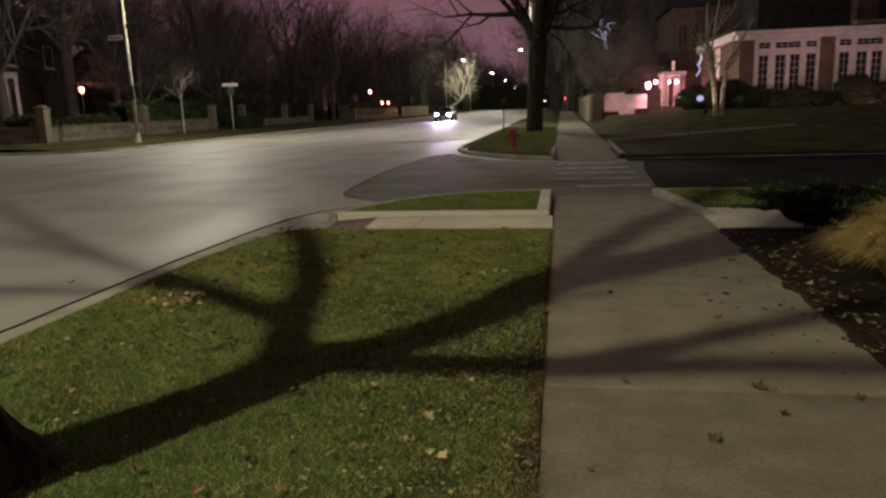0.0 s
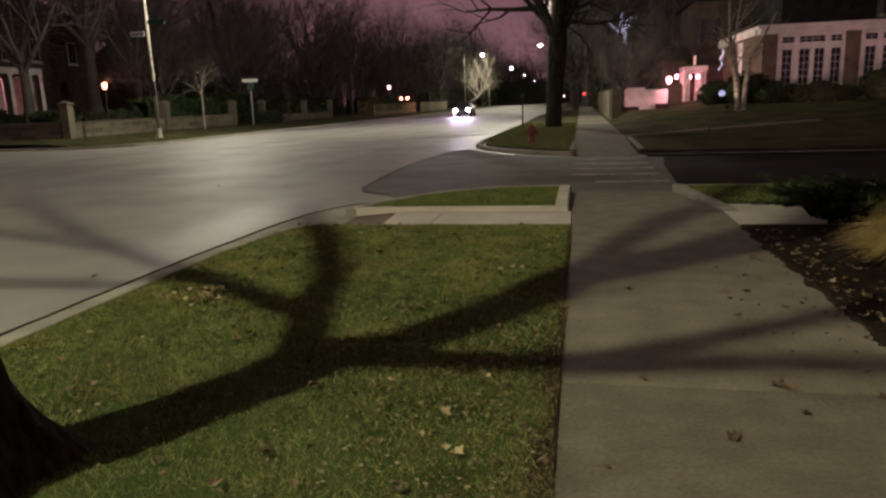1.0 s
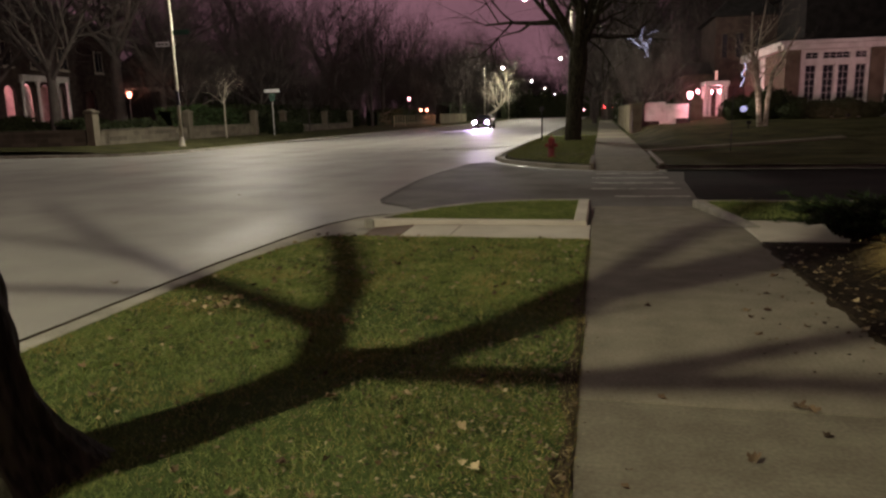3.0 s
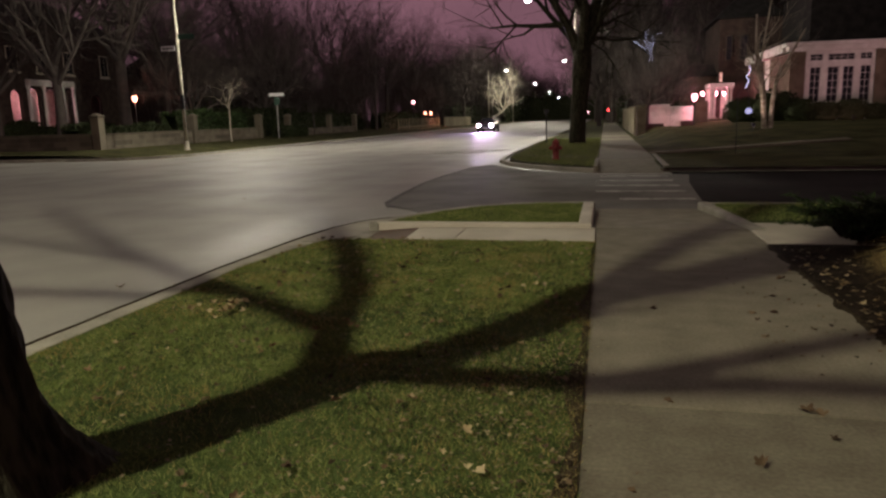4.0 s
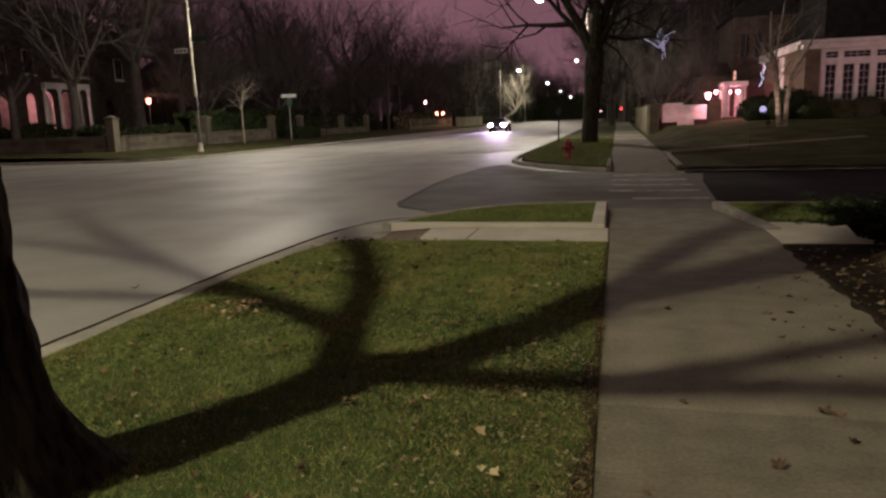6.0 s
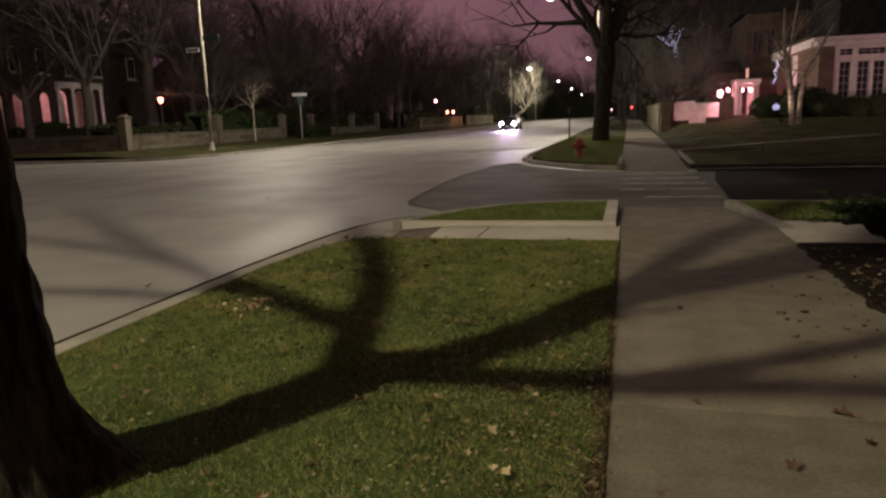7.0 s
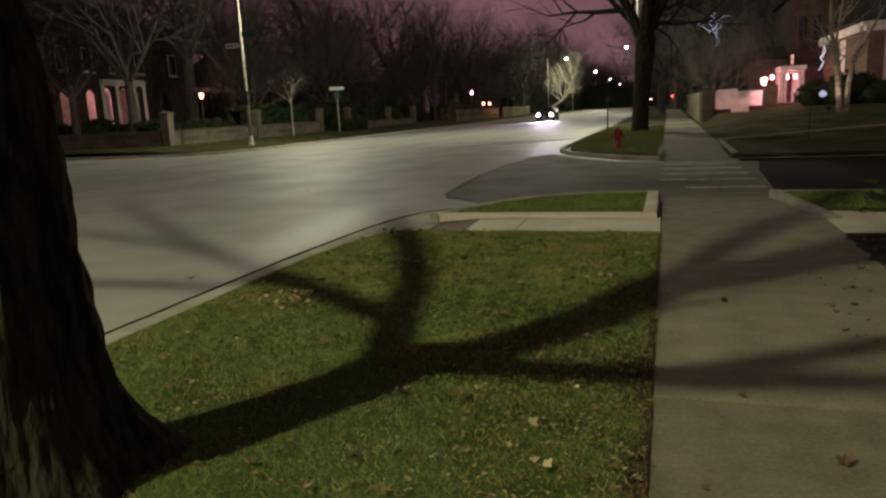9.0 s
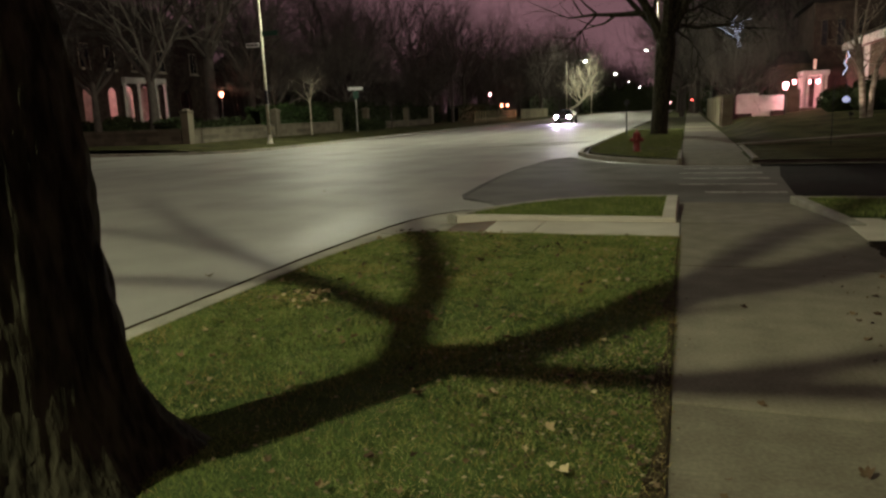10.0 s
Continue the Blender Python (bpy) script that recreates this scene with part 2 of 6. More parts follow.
def add_box(bm, x0, y0, z0, x1, y1, z1, bevel=0.0):
    made = bmesh.ops.create_cube(bm, size=1.0, matrix=Matrix.Translation(((x0 + x1) / 2, (y0 + y1) / 2, (z0 + z1) / 2)) @ Matrix.Diagonal((x1 - x0, y1 - y0, z1 - z0, 1)))
    if bevel:
        edges = list({e for v in made["verts"] for e in v.link_edges})
        bmesh.ops.bevel(bm, geom=edges, offset=bevel, segments=2, affect="EDGES", profile=0.6)
    return bm


def box(x0, y0, z0, x1, y1, z1, bevel=0.0):
    return add_box(bmesh.new(), x0, y0, z0, x1, y1, z1, bevel)


def add_lathe(bm, profile, sides=16, at=(0, 0, 0), turn=None):
    """A turned form about z from (radius, height) pairs."""
    rings = []
    for r, z in profile:
        ring = []
        for k in range(sides):
            a = 2 * math.pi * k / sides
            v = Vector((r * math.cos(a), r * math.sin(a), z))
            if turn is not None:
                v = turn @ v
            ring.append(bm.verts.new(v + Vector(at)))
        rings.append(ring)
    for a, b in zip(rings, rings[1:]):
        for k in range(sides):
            f = bm.faces.new((a[k], a[(k + 1) % sides], b[(k + 1) % sides], b[k]))
            f.smooth = True
    bm.faces.new(rings[0][::-1])
    bm.faces.new(rings[-1])
    return bm


def lathe(profile, sides=16, at=(0, 0, 0), turn=None):
    return add_lathe(bmesh.new(), profile, sides, at, turn)


def prism(poly, z0, z1, bevel=0.0):
    """An upright block over a plan outline; z1 is one height or a function of x, y."""
    bm = bmesh.new()
    top_at = z1 if callable(z1) else (lambda x, y: z1)
    low = [bm.verts.new((x, y, z0)) for x, y in poly]
    top = [bm.verts.new((x, y, top_at(x, y))) for x, y in poly]
    bm.faces.new(top)
    bm.faces.new(low[::-1])
    for k in range(len(poly)):
        j = (k + 1) % len(poly)
        bm.faces.new((low[k], low[j], top[j], top[k]))
    bmesh.ops.recalc_face_normals(bm, faces=bm.faces)
    if bevel:
        edges = [e for e in bm.edges if all(v in top for v in e.verts)]
        bmesh.ops.bevel(bm, geom=edges, offset=bevel, segments=2, affect="EDGES", profile=0.6)
    return bm


def strip(path, width, z0, z1, bevel=0.025):
    """A kerb along a plan line, on its right-hand side."""
    left, right = [], []
    for k, p in enumerate(path):
        a, b = Vector(path[max(k - 1, 0)]), Vector(path[min(k + 1, len(path) - 1)])
        d = (b - a).normalized()
        left.append(tuple(p))
        right.append((p[0] + d.y * width, p[1] - d.x * width))
    bm = bmesh.new()
    lv = [[bm.verts.new((*q, z)) for q in left] for z in (z0, z1)]
    rv = [[bm.verts.new((*q, z)) for q in right] for z in (z0, z1)]
    tops = []
    for k in range(len(path) - 1):
        bm.faces.new((lv[1][k], rv[1][k], rv[1][k + 1], lv[1][k + 1]))
        bm.faces.new((lv[0][k], lv[1][k], lv[1][k + 1], lv[0][k + 1]))
        bm.faces.new((rv[1][k], rv[0][k], rv[0][k + 1], rv[1][k + 1]))
    for k in (0, -1):
        bm.faces.new((lv[0][k], rv[0][k], rv[1][k], lv[1][k]))
    bmesh.ops.recalc_face_normals(bm, faces=bm.faces)
    for e in bm.edges:
        if len(e.link_faces) == 2 and all(v.co.z > z1 - 1e-4 for v in e.verts):
            n1, n2 = (f.normal for f in e.link_faces)
            if abs(n1.dot(n2)) < 0.3:
                tops.append(e)
    if bevel:
        bmesh.ops.bevel(bm, geom=tops, offset=bevel, segments=2, affect="EDGES", profile=0.6)
    return bm


def smooth_step(a, b, x):
    s = min(max((x - a) / (b - a), 0.0), 1.0)
    return s * s * (3 - 2 * s)


def tube(verts, faces, points, radii, sides=6):
    """Adds a tapered tube along points to lists of vertices and faces."""
    start = len(verts)
    n = len(points)
    for k, p in enumerate(points):
        d = (points[min(k + 1, n - 1)] - points[max(k - 1, 0)])
        d = d.normalized() if d.length > 1e-9 else Vector((0, 0, 1))
        side = d.cross(Vector((0.31, 0.95, 0.05)))
        side = side.normalized() if side.length > 1e-4 else Vector((1, 0, 0))
        other = d.cross(side)
        for j in range(sides):
            a = 2 * math.pi * j / sides
            verts.append(tuple(p + side * (radii[k] * math.cos(a)) + other * (radii[k] * math.sin(a))))
    for k in range(n - 1):
        for j in range(sides):
            a, b = start + k * sides + j, start + k * sides + (j + 1) % sides
            faces.append((a, b, b + sides, a + sides))
    faces.append(tuple(start + (n - 1) * sides + j for j in range(sides)))


def rod(points, radius, sides=8):
    verts, faces = [], []
    pts = [Vector(p) for p in points]
    radii = radius if isinstance(radius, (list, tuple)) else [radius] * len(pts)
    tube(verts, faces, pts, radii, sides)
    faces.append(tuple(range(sides))[::-1])
    return verts, faces

# ---- ground, streets, kerbs, pavements ----
raw_ground = raw("ground", [(-1500, -600, -0.3), (1500, -600, -0.3), (1500, 2500, -0.3), (-1500, 2500, -0.3)], [(0, 1, 2, 3)], FAR_GRASS)
tagged(raw_ground, "dark grassy ground reaching to the horizon", "ground", kind="structure")


def crown(x):
    return -0.10 + 0.07 * (1 - ((x + 12.55) / 8.65) ** 2)


rv, rf = [], []
cols = [-21.2 + 17.3 * k / 24 for k in range(25)]
rows_y = [-60, -20, 0, 10, 20, 30, 45, 70, 110, 200, 400, 900]
for y in rows_y:
    rv += [(x, y, crown(x)) for x in cols]
for j in range(len(rows_y) - 1):
    for k in range(24):
        a = j * 25 + k
        rf.append((a, a + 1, a + 26, a + 25))
tagged(raw("road", rv, rf, ASPHALT, smooth=True), "wide grey asphalt street with polished wheel tracks", "road", kind="structure")
tagged(part("road_mouth", prism([(-3.9, 8.0), (1.75, 8.0), (1.75, 31), (-3.9, 31)], -0.3, -0.1), ASPHALT), "grey asphalt mouth of the side street", "road", kind="structure")
# east of the mouth the asphalt is near-black, with a straight edge
tagged(part("road_side_east", box(1.752, 5.0, -0.3, 80, 31, -0.1), ASPHALT_SIDE), "near-black asphalt side street", "road", kind="structure")
tagged(part("road_side_west", box(-80, 16.0, -0.3, -21.2, 36, -0.1), ASPHALT), "grey asphalt side street mouth", "road", kind="structure")

# the old darker asphalt at the crossing
patch_outline = [(-2.9, 11.4), (-3.4, 12.1), (-4.0, 12.6), (-4.19, 13.15), (-4.33, 15.0), (-4.46, 17.4), (-4.42, 19.8), (-4.25, 22.6), (-3.75, 24.0), (-3.1, 22.6), (-2.3, 21.4), (-1.2, 20.3), (-0.3, 19.75), (2.15, 19.35), (1.9, 17.0), (1.72, 13.0), (1.5, 12.1), (-0.1, 12.1), (-1.5, 11.9), (-2.2, 11.4)]
tagged(part("asphalt_patch", prism(patch_outline, -0.12, lambda x, y: max(crown(x), -0.1) + 0.006 if x < -3.9 else -0.094), ASPHALT_DARK), "darker asphalt patch at the crossing", "road patch", kind="structure")

# lawns: raised blocks between the kerbs
KERB_LINE = [(-3.95, -40), (-3.95, 2), (-3.95, 6.6), (-3.88, 7.4), (-3.74, 8.2)]
lawn_parkway = part("lawn_parkway", prism([(-3.76, -40), (-3.76, 6.6), (-3.69, 7.4), (-3.55, 8.1), (-3.45, 8.42), (-0.1, 8.45), (-0.1, -40)], -0.25, 0.012), SOIL)
tagged(lawn_parkway, "short green lawn strip strewn with fallen leaves", "lawn", kind="structure")
tagged(part("lawn_east", prism([(1.86, 10.2), (60, 10.2), (60, 12.2), (1.6, 12.2)], -0.25, 0.01), SOIL), "green grass strip beside the side street", "lawn", kind="structure")
tagged(part("planting_bed", prism([(1.82, -30), (60, -30), (60, 8.5), (1.82, 8.5)], -0.25, 0.005), MULCH), "dark mulched planting bed with dead leaves", "planting bed", kind="structure")
island_outline = [(-3.0, 9.62), (-0.34, 9.62), (-0.34, 11.88), (-0.9, 11.83), (-1.5, 11.66), (-2.1, 11.24), (-2.48, 10.82), (-2.82, 10.22)]
tagged(part("lawn_island", prism(island_outline, -0.25, 0.058), SOIL), "small kerbed grass island at the corner", "lawn", kind="structure")

# kerbs
tagged(part("kerb_street", strip(KERB_LINE, 0.19, -0.25, 0.02), KERB), "worn concrete street kerb", "kerb", kind="structure")
tagged(part("kerb_dropped", prism([(-3.74, 8.201), (-3.5, 8.9), (-3.3, 9.44), (-3.14, 9.4), (-3.33, 8.85), (-3.56, 8.21)], -0.25, lambda x, y: 0.02 - 0.09 * smooth_step(8.2, 9.1, y)), KERB), "dropped concrete kerb running out at the ramp", "kerb", kind="structure")
tagged(part("kerb_island_curve", strip([(-3.28, 9.5), (-3.2, 9.75), (-2.95, 10.3), (-2.6, 10.9), (-2.2, 11.35), (-1.55, 11.8), (-0.9, 11.97), (-0.16, 12.03)], 0.15, -0.25, 0.075), KERB), "curved pale concrete kerb", "kerb", kind="structure")
tagged(part("kerb_island_front", strip([(-3.2, 9.62), (-0.34, 9.62)], 0.14, -0.25, 0.078), CONCRETE_PALE), "pale concrete kerb of the grass island", "kerb", kind="structure")
tagged(part("kerb_island_side", strip([(-0.34, 9.48), (-0.34, 11.9)], 0.18, -0.25, 0.081), CONCRETE_PALE), "pale concrete kerb of the grass island", "kerb", kind="structure")
tagged(part("kerb_ramp", strip([(1.84, 9.5), (1.52, 12.3)], 0.17, -0.25, 0.03), KERB), "low concrete kerb beside the ramp", "kerb", kind="structure")
tagged(part("kerb_side_street", strip([(1.62, 12.36), (60, 12.36)], 0.16, -0.25, 0.015), KERB), "concrete kerb of the side street", "kerb", kind="structure")
tagged(part("kerb_north_west", strip([(-3.62, 700), (-3.62, 27), (-3.45, 24.9), (-2.95, 23.4), (-2.1, 22.1), (-1.1, 21.0), (-0.2, 20.35)][::-1], -0.17, -0.25, 0.02), KERB), "rounded concrete kerb of the far corner", "kerb", kind="structure")
tagged(part("kerb_north_east", strip([(1.5, 20.32), (60, 18.9)], -0.16, -0.25, 0.02), KERB), "concrete kerb of the side street", "kerb", kind="structure")
FAR_KERB = [(-80, 29.4), (-26, 29.6), (-23.0, 30.0), (-21.7, 31.2), (-21.2, 33.2), (-21.2, 60), (-21.2, 120), (-21.2, 800)]
tagged(part("kerb_far_side", strip(FAR_KERB, 0.18, -0.25, 0.03, bevel=0.02), KERB), "concrete kerb across the street", "kerb", kind="structure")

# far lawns
tagged(part("lawn_corner", prism([(-3.45, 700), (-3.45, 27), (-3.28, 25.0), (-2.8, 23.55), (-2.0, 22.3), (-1.05, 21.2), (-0.2, 20.5), (-0.2, 700)], -0.25, 0.03), FAR_GRASS), "dim grass strip between street and footpath", "lawn", kind="structure")


def rise(x, y):
    return 0.03 + smooth_step(24, 45, y) * (0.5 * smooth_step(1.9, 3.4, x) + 0.32 * smooth_step(4.6, 9.0, x))


lv, lf = [], []
gx = [1.5, 1.9, 2.5, 3.2, 4, 5, 6, 7, 8, 10, 14, 20, 40, 90]
gy = [20.0, 21, 22, 23, 24, 26, 28, 30, 32, 34, 36, 38, 40, 42, 45, 60, 120, 400]
for y in gy:
    lv += [(x, y - (0.0245 * (x - 1.5) if y < 20.5 else 0), rise(x, y)) for x in gx]
for j in range(len(gy) - 1):
    for k in range(len(gx) - 1):
        a = j * len(gx) + k
        lf.append((a, a + 1, a + 1 + len(gx), a + len(gx)))
tagged(raw("lawn_house", lv, lf, FAR_GRASS, smooth=True), "dark lawn rising gently towards the house", "lawn", kind="structure")
vv, vf = [], []
gy2 = [29.8, 31.0, 33.5, 40, 50, 60, 80, 110, 150, 250, 800]
gx2 = [-150, -60, -40, -32, -29, -26.5, -24, -22.5, -21.4]
for y in gy2:
    for x in gx2:
        xx = min(x, -21.4 - (0.5 if y < 33 else 0) - (1.3 if y < 30.5 else 0))
        vv.append((xx, y, 0.03 + 0.2 * smooth_step(21.4, 28, -x)))
for j in range(len(gy2) - 1):
    for k in range(len(gx2) - 1):
        a = j * len(gx2) + k
        vf.append((a, a + 1, a + 1 + len(gx2), a + len(gx2)))
tagged(raw("verge_far_side", vv, vf, FAR_GRASS, smooth=True), "grass verge across the street before garden walls", "verge", kind="structure")

# pavements, slab by slab
pavement = tagged(part("pavement", box(-0.09, -30, -0.25, 1.81, 9.55, -0.03), DIRT), "wide concrete footpath with joints", "footpath", kind="structure")
breaks = [-13.1, -9.75, -6.4, -3.05, 0.28, 3.63, 6.98, 9.56]
for a, b in zip(breaks, breaks[1:]):
    part("slab", box(-0.1, a + 0.006, -0.1, 1.82, b - 0.006, 0.0, 0.008), CONCRETE, pavement)
ramp_slab = part("ramp_slab", prism([(-0.1, 9.57), (1.82, 9.57), (1.5, 12.3), (-0.14, 12.3)], -0.25, lambda x, y: 0.0 if y < 10 else -0.088), CONCRETE, pavement, "sloping concrete ramp slab")
spur = tagged(part("path_spur", box(1.83, 8.55, -0.25, 9.0, 10.17, -0.02), DIRT), "concrete side path under shrubs", "footpath", kind="structure")
for a, b in ((1.83, 3.4), (3.4, 5.0), (5.0, 6.6), (6.6, 8.2)):
    part("slab", box(a + 0.006, 8.56, -0.1, b - 0.006, 10.16, 0.004, 0.008), CONCRETE_PALE, spur)
crossing = tagged(part("path_crossing", prism([(-3.45, 8.47), (-0.11, 8.47), (-0.11, 9.47), (-3.2, 9.47)], -0.25, -0.12), DIRT), "pale concrete crossing ramp with dark tactile plate", "footpath", kind="structure")


for a, b, m in ((-1.832, -0.11, CONCRETE_PALE), (-2.47, -1.85, CONCRETE_PALE), (-3.05, -2.478, TACTILE), (-3.3, -3.058, KERB)):
    part("slab", prism([(a, 8.46), (b, 8.46), (b - (0.06 if b < -2 else 0), 9.475), (a - (0.06 if a < -2 else 0), 9.475)], -0.2, lambda x, y: 0.02 - 0.075 * smooth_step(2.2, 3.5, -x), 0.006), m, crossing)
far_path = tagged(part("path_north", box(-0.18, 23.9, -0.25, 1.58, 400, 0.0), DIRT), "concrete footpath beyond the crossing", "footpath", kind="structure")
part("ramp_slab", prism([(-0.17, 20.0), (1.56, 19.75), (1.58, 23.76), (-0.18, 23.76)], -0.25, lambda x, y: -0.088 if y < 21 else 0.045), CONCRETE, far_path, "sloping concrete ramp slab")
y = 23.77
while y < 120:
    part("slab", box(-0.19, y + 0.008, -0.1, 1.59, y + 3.34, 0.045), CONCRETE, far_path)
    y += 3.35
tagged(part("path_garden", prism([(1.6, 26.6), (9.5, 30.9), (9.5, 31.6), (1.6, 27.2)], -0.1, lambda x, y: rise(x, y) + 0.05), CONCRETE), "narrow garden path across the lawn", "footpath", kind="structure")
tagged(part("path_corner", prism([(-3.25, 26.6), (-0.2, 24.9), (-0.2, 25.15), (-3.25, 26.9)], -0.1, 0.05), CONCRETE), "concrete corner ramp strip", "footpath", kind="structure")
tagged(part("kerb_far_ramp", strip([(1.6, 20.3), (1.66, 26.6)], 0.15, -0.2, 0.07), CONCRETE), "pale low kerb beside the far ramp", "kerb", kind="structure")
tagged(part("kerb_far_ramp_west", strip([(-0.3, 20.3), (-0.3, 24.3)], 0.13, -0.2, 0.07), CONCRETE), "pale low kerb beside the far ramp", "kerb", kind="structure")

# painted crossing bars
for k, (y0, x0) in enumerate(((13.66, 0.29), (15.05, -0.18), (16.25, -0.18), (17.5, -0.19), (18.75, -0.1))):
    bar = part("crossing_bar", box(x0, y0, -0.12, 1.66 - 0.02 * k, y0 + 0.24, -0.088), PAINT_WORN)
    tagged(bar, "worn white painted crossing bar", "road marking", "crossing bars", "structure")
for k in range(6):
    bar = part("stop_bar", prism([(-8.6 + 0.45 * k, 30.0 + 0.75 * k), (-5.6 + 0.3 * k, 31.2 + 0.75 * k), (-5.6 + 0.3 * k, 31.42 + 0.75 * k), (-8.6 + 0.45 * k, 30.22 + 0.75 * k)], -0.13, lambda x, y: crown(x) + 0.006), PAINT_WORN)
    tagged(bar, "faded white painted bar on the street", "road marking", "far crossing bars", "structure")

# ---- trees ----
def grow(verts, faces, p, d, length, r, level, last, rng, kids, droop, lean_up):
    segs = 5 if level == 0 else (4 if level == 1 else 3)
    pts, radii = [p.copy()], [r]
    cur, way = p.copy(), d.normalized()
    wob = 0.1 if level == 0 else 0.24
    for k in range(segs):
        way = (way + Vector((rng.uniform(-wob, wob), rng.uniform(-wob, wob), rng.uniform(-wob, wob) + lean_up * (0.05 + 0.05 * level)))).normalized()
        cur = cur + way * (length / segs)
        pts.append(cur.copy())
        radii.append(r * (1 - (0.55 if level == 0 else 0.72) * (k + 1) / segs))
    tube(verts, faces, pts, radii, 9 if level == 0 else (6 if level == 1 else (4 if level == 2 else 3)))
    if level >= last:
        return
    for c in range(kids[level]):
        f = rng.uniform(0.42, 1.0) if level == 0 else rng.uniform(0.22, 1.0)
        if c == 0:
            f = 1.0
        pos = f * segs
        k = min(int(pos), segs - 1)
        at = pts[k].lerp(pts[k + 1], pos - k)
        rr = radii[k] * (1 - (pos - k)) + radii[k + 1] * (pos - k)
        axis = (pts[k + 1] - pts[k]).normalized()
        side = axis.cross(Vector((rng.uniform(-1, 1), rng.uniform(-1, 1), rng.uniform(-0.6, 0.6))))
        side = side.normalized() if side.length > 1e-3 else Vector((1, 0, 0))
        ang = radians(rng.uniform(14, 30) if c == 0 else rng.uniform(28, 62))
        nd = axis * math.cos(ang) + side * math.sin(ang)
        nd.z -= droop * level
        grow(verts, faces, at, nd, length * rng.uniform(0.5, 0.78) * (1.0 if level else 0.85), min(rr * 0.8, r * rng.uniform(0.42, 0.62)), level + 1, last, rng, kids, droop, lean_up)


def bare_tree(at, height, r, seed, label, kids=(6, 5, 5, 4), last=4, trunk_part=0.45, spread=0.5, material=BRANCH, droop=0.0, name="bare_tree", group="", lean=(0, 0)):
    """A leafless tree: a trunk that flares at its foot, and a crown of limbs and twigs."""
    rng = random.Random(seed)
    root = thing(name, at, label, "tree", group)
    tv, tf = [], []
    th = height * trunk_part
    top = Vector((lean[0], lean[1], th))
    pts = [Vector((0, 0, -0.15)), Vector((0, 0, 0.25)), Vector((rng.uniform(-.05, .05), 0, th * 0.35)) + top * 0.1, top * 0.75, top]
    tube(tv, tf, pts, [r * 1.5, r * 1.15, r * 0.95, r * 0.85, r * 0.72], 12)
    raw("trunk", tv, tf, material, root, smooth=True)
    cv, cf = [], []
    limbs = kids[0]
    for k in range(limbs):
        a = 2 * math.pi * (k + rng.uniform(-0.3, 0.3)) / limbs
        d = Vector((math.cos(a) * spread, math.sin(a) * spread, 1.0 - 0.25 * rng.random())) if k else Vector((0.08, 0.05, 1))
        base = top * rng.uniform(0.72, 1.0) if k else top
        grow(cv, cf, base, d, (height - th) * rng.uniform(0.5, 0.68), r * rng.uniform(0.4, 0.55) if k else r * 0.62, 1, last, rng, kids, droop, 0.5)
    raw("crown", cv, cf, material, root)
    return root


# the old tree beside the path
old_tree = thing("street_tree", (-2.59, 2.1, 0.0), "thick old tree with rough furrowed bark beside the footpath", "tree")
ov, of = [], []
RINGS, SIDES = 84, 128
for j in range(RINGS):
    z = -0.12 + 2.22 * (j / (RINGS - 1)) ** 1.15
    base_r = 0.235 + 0.085 * math.exp(-max(z, 0) / 0.9) + 0.19 * math.exp(-max(z, 0) / 0.24)
    for k in range(SIDES):
        a = 2 * math.pi * k / SIDES
        lobe = 1 + 0.16 * math.exp(-max(z, 0) / 0.3) * math.cos(5 * a + 0.5) + 0.035 * math.cos(3 * a + z)
        q = Vector((math.cos(a) * 2.1, math.sin(a) * 2.1, z * 0.42))
        ridge = abs(noise.noise(q * 4.4)) + 0.6 * abs(noise.noise(q * 9.5 + Vector((3, 1, 7))))
        rad = (base_r * lobe + 0.055 * ridge - 0.025) * (1 - 0.25 * smooth_step(2.0, 2.1, z))
        bow = (max(z, 0) / 2.2) ** 5
        u, w = 1.13 * rad * math.cos(a), 0.85 * rad * math.sin(a)
        ov.append((0.57 * u - 0.82 * w - 0.17 * bow, 0.82 * u + 0.57 * w + 0.1 * bow, z))
for j in range(RINGS - 1):
    for k in range(SIDES):
        a, b = j * SIDES + k, j * SIDES + (k + 1) % SIDES
        of.append((a, b, b + SIDES, a + SIDES))
raw("trunk", ov, of, BARK, old_tree, smooth=True)
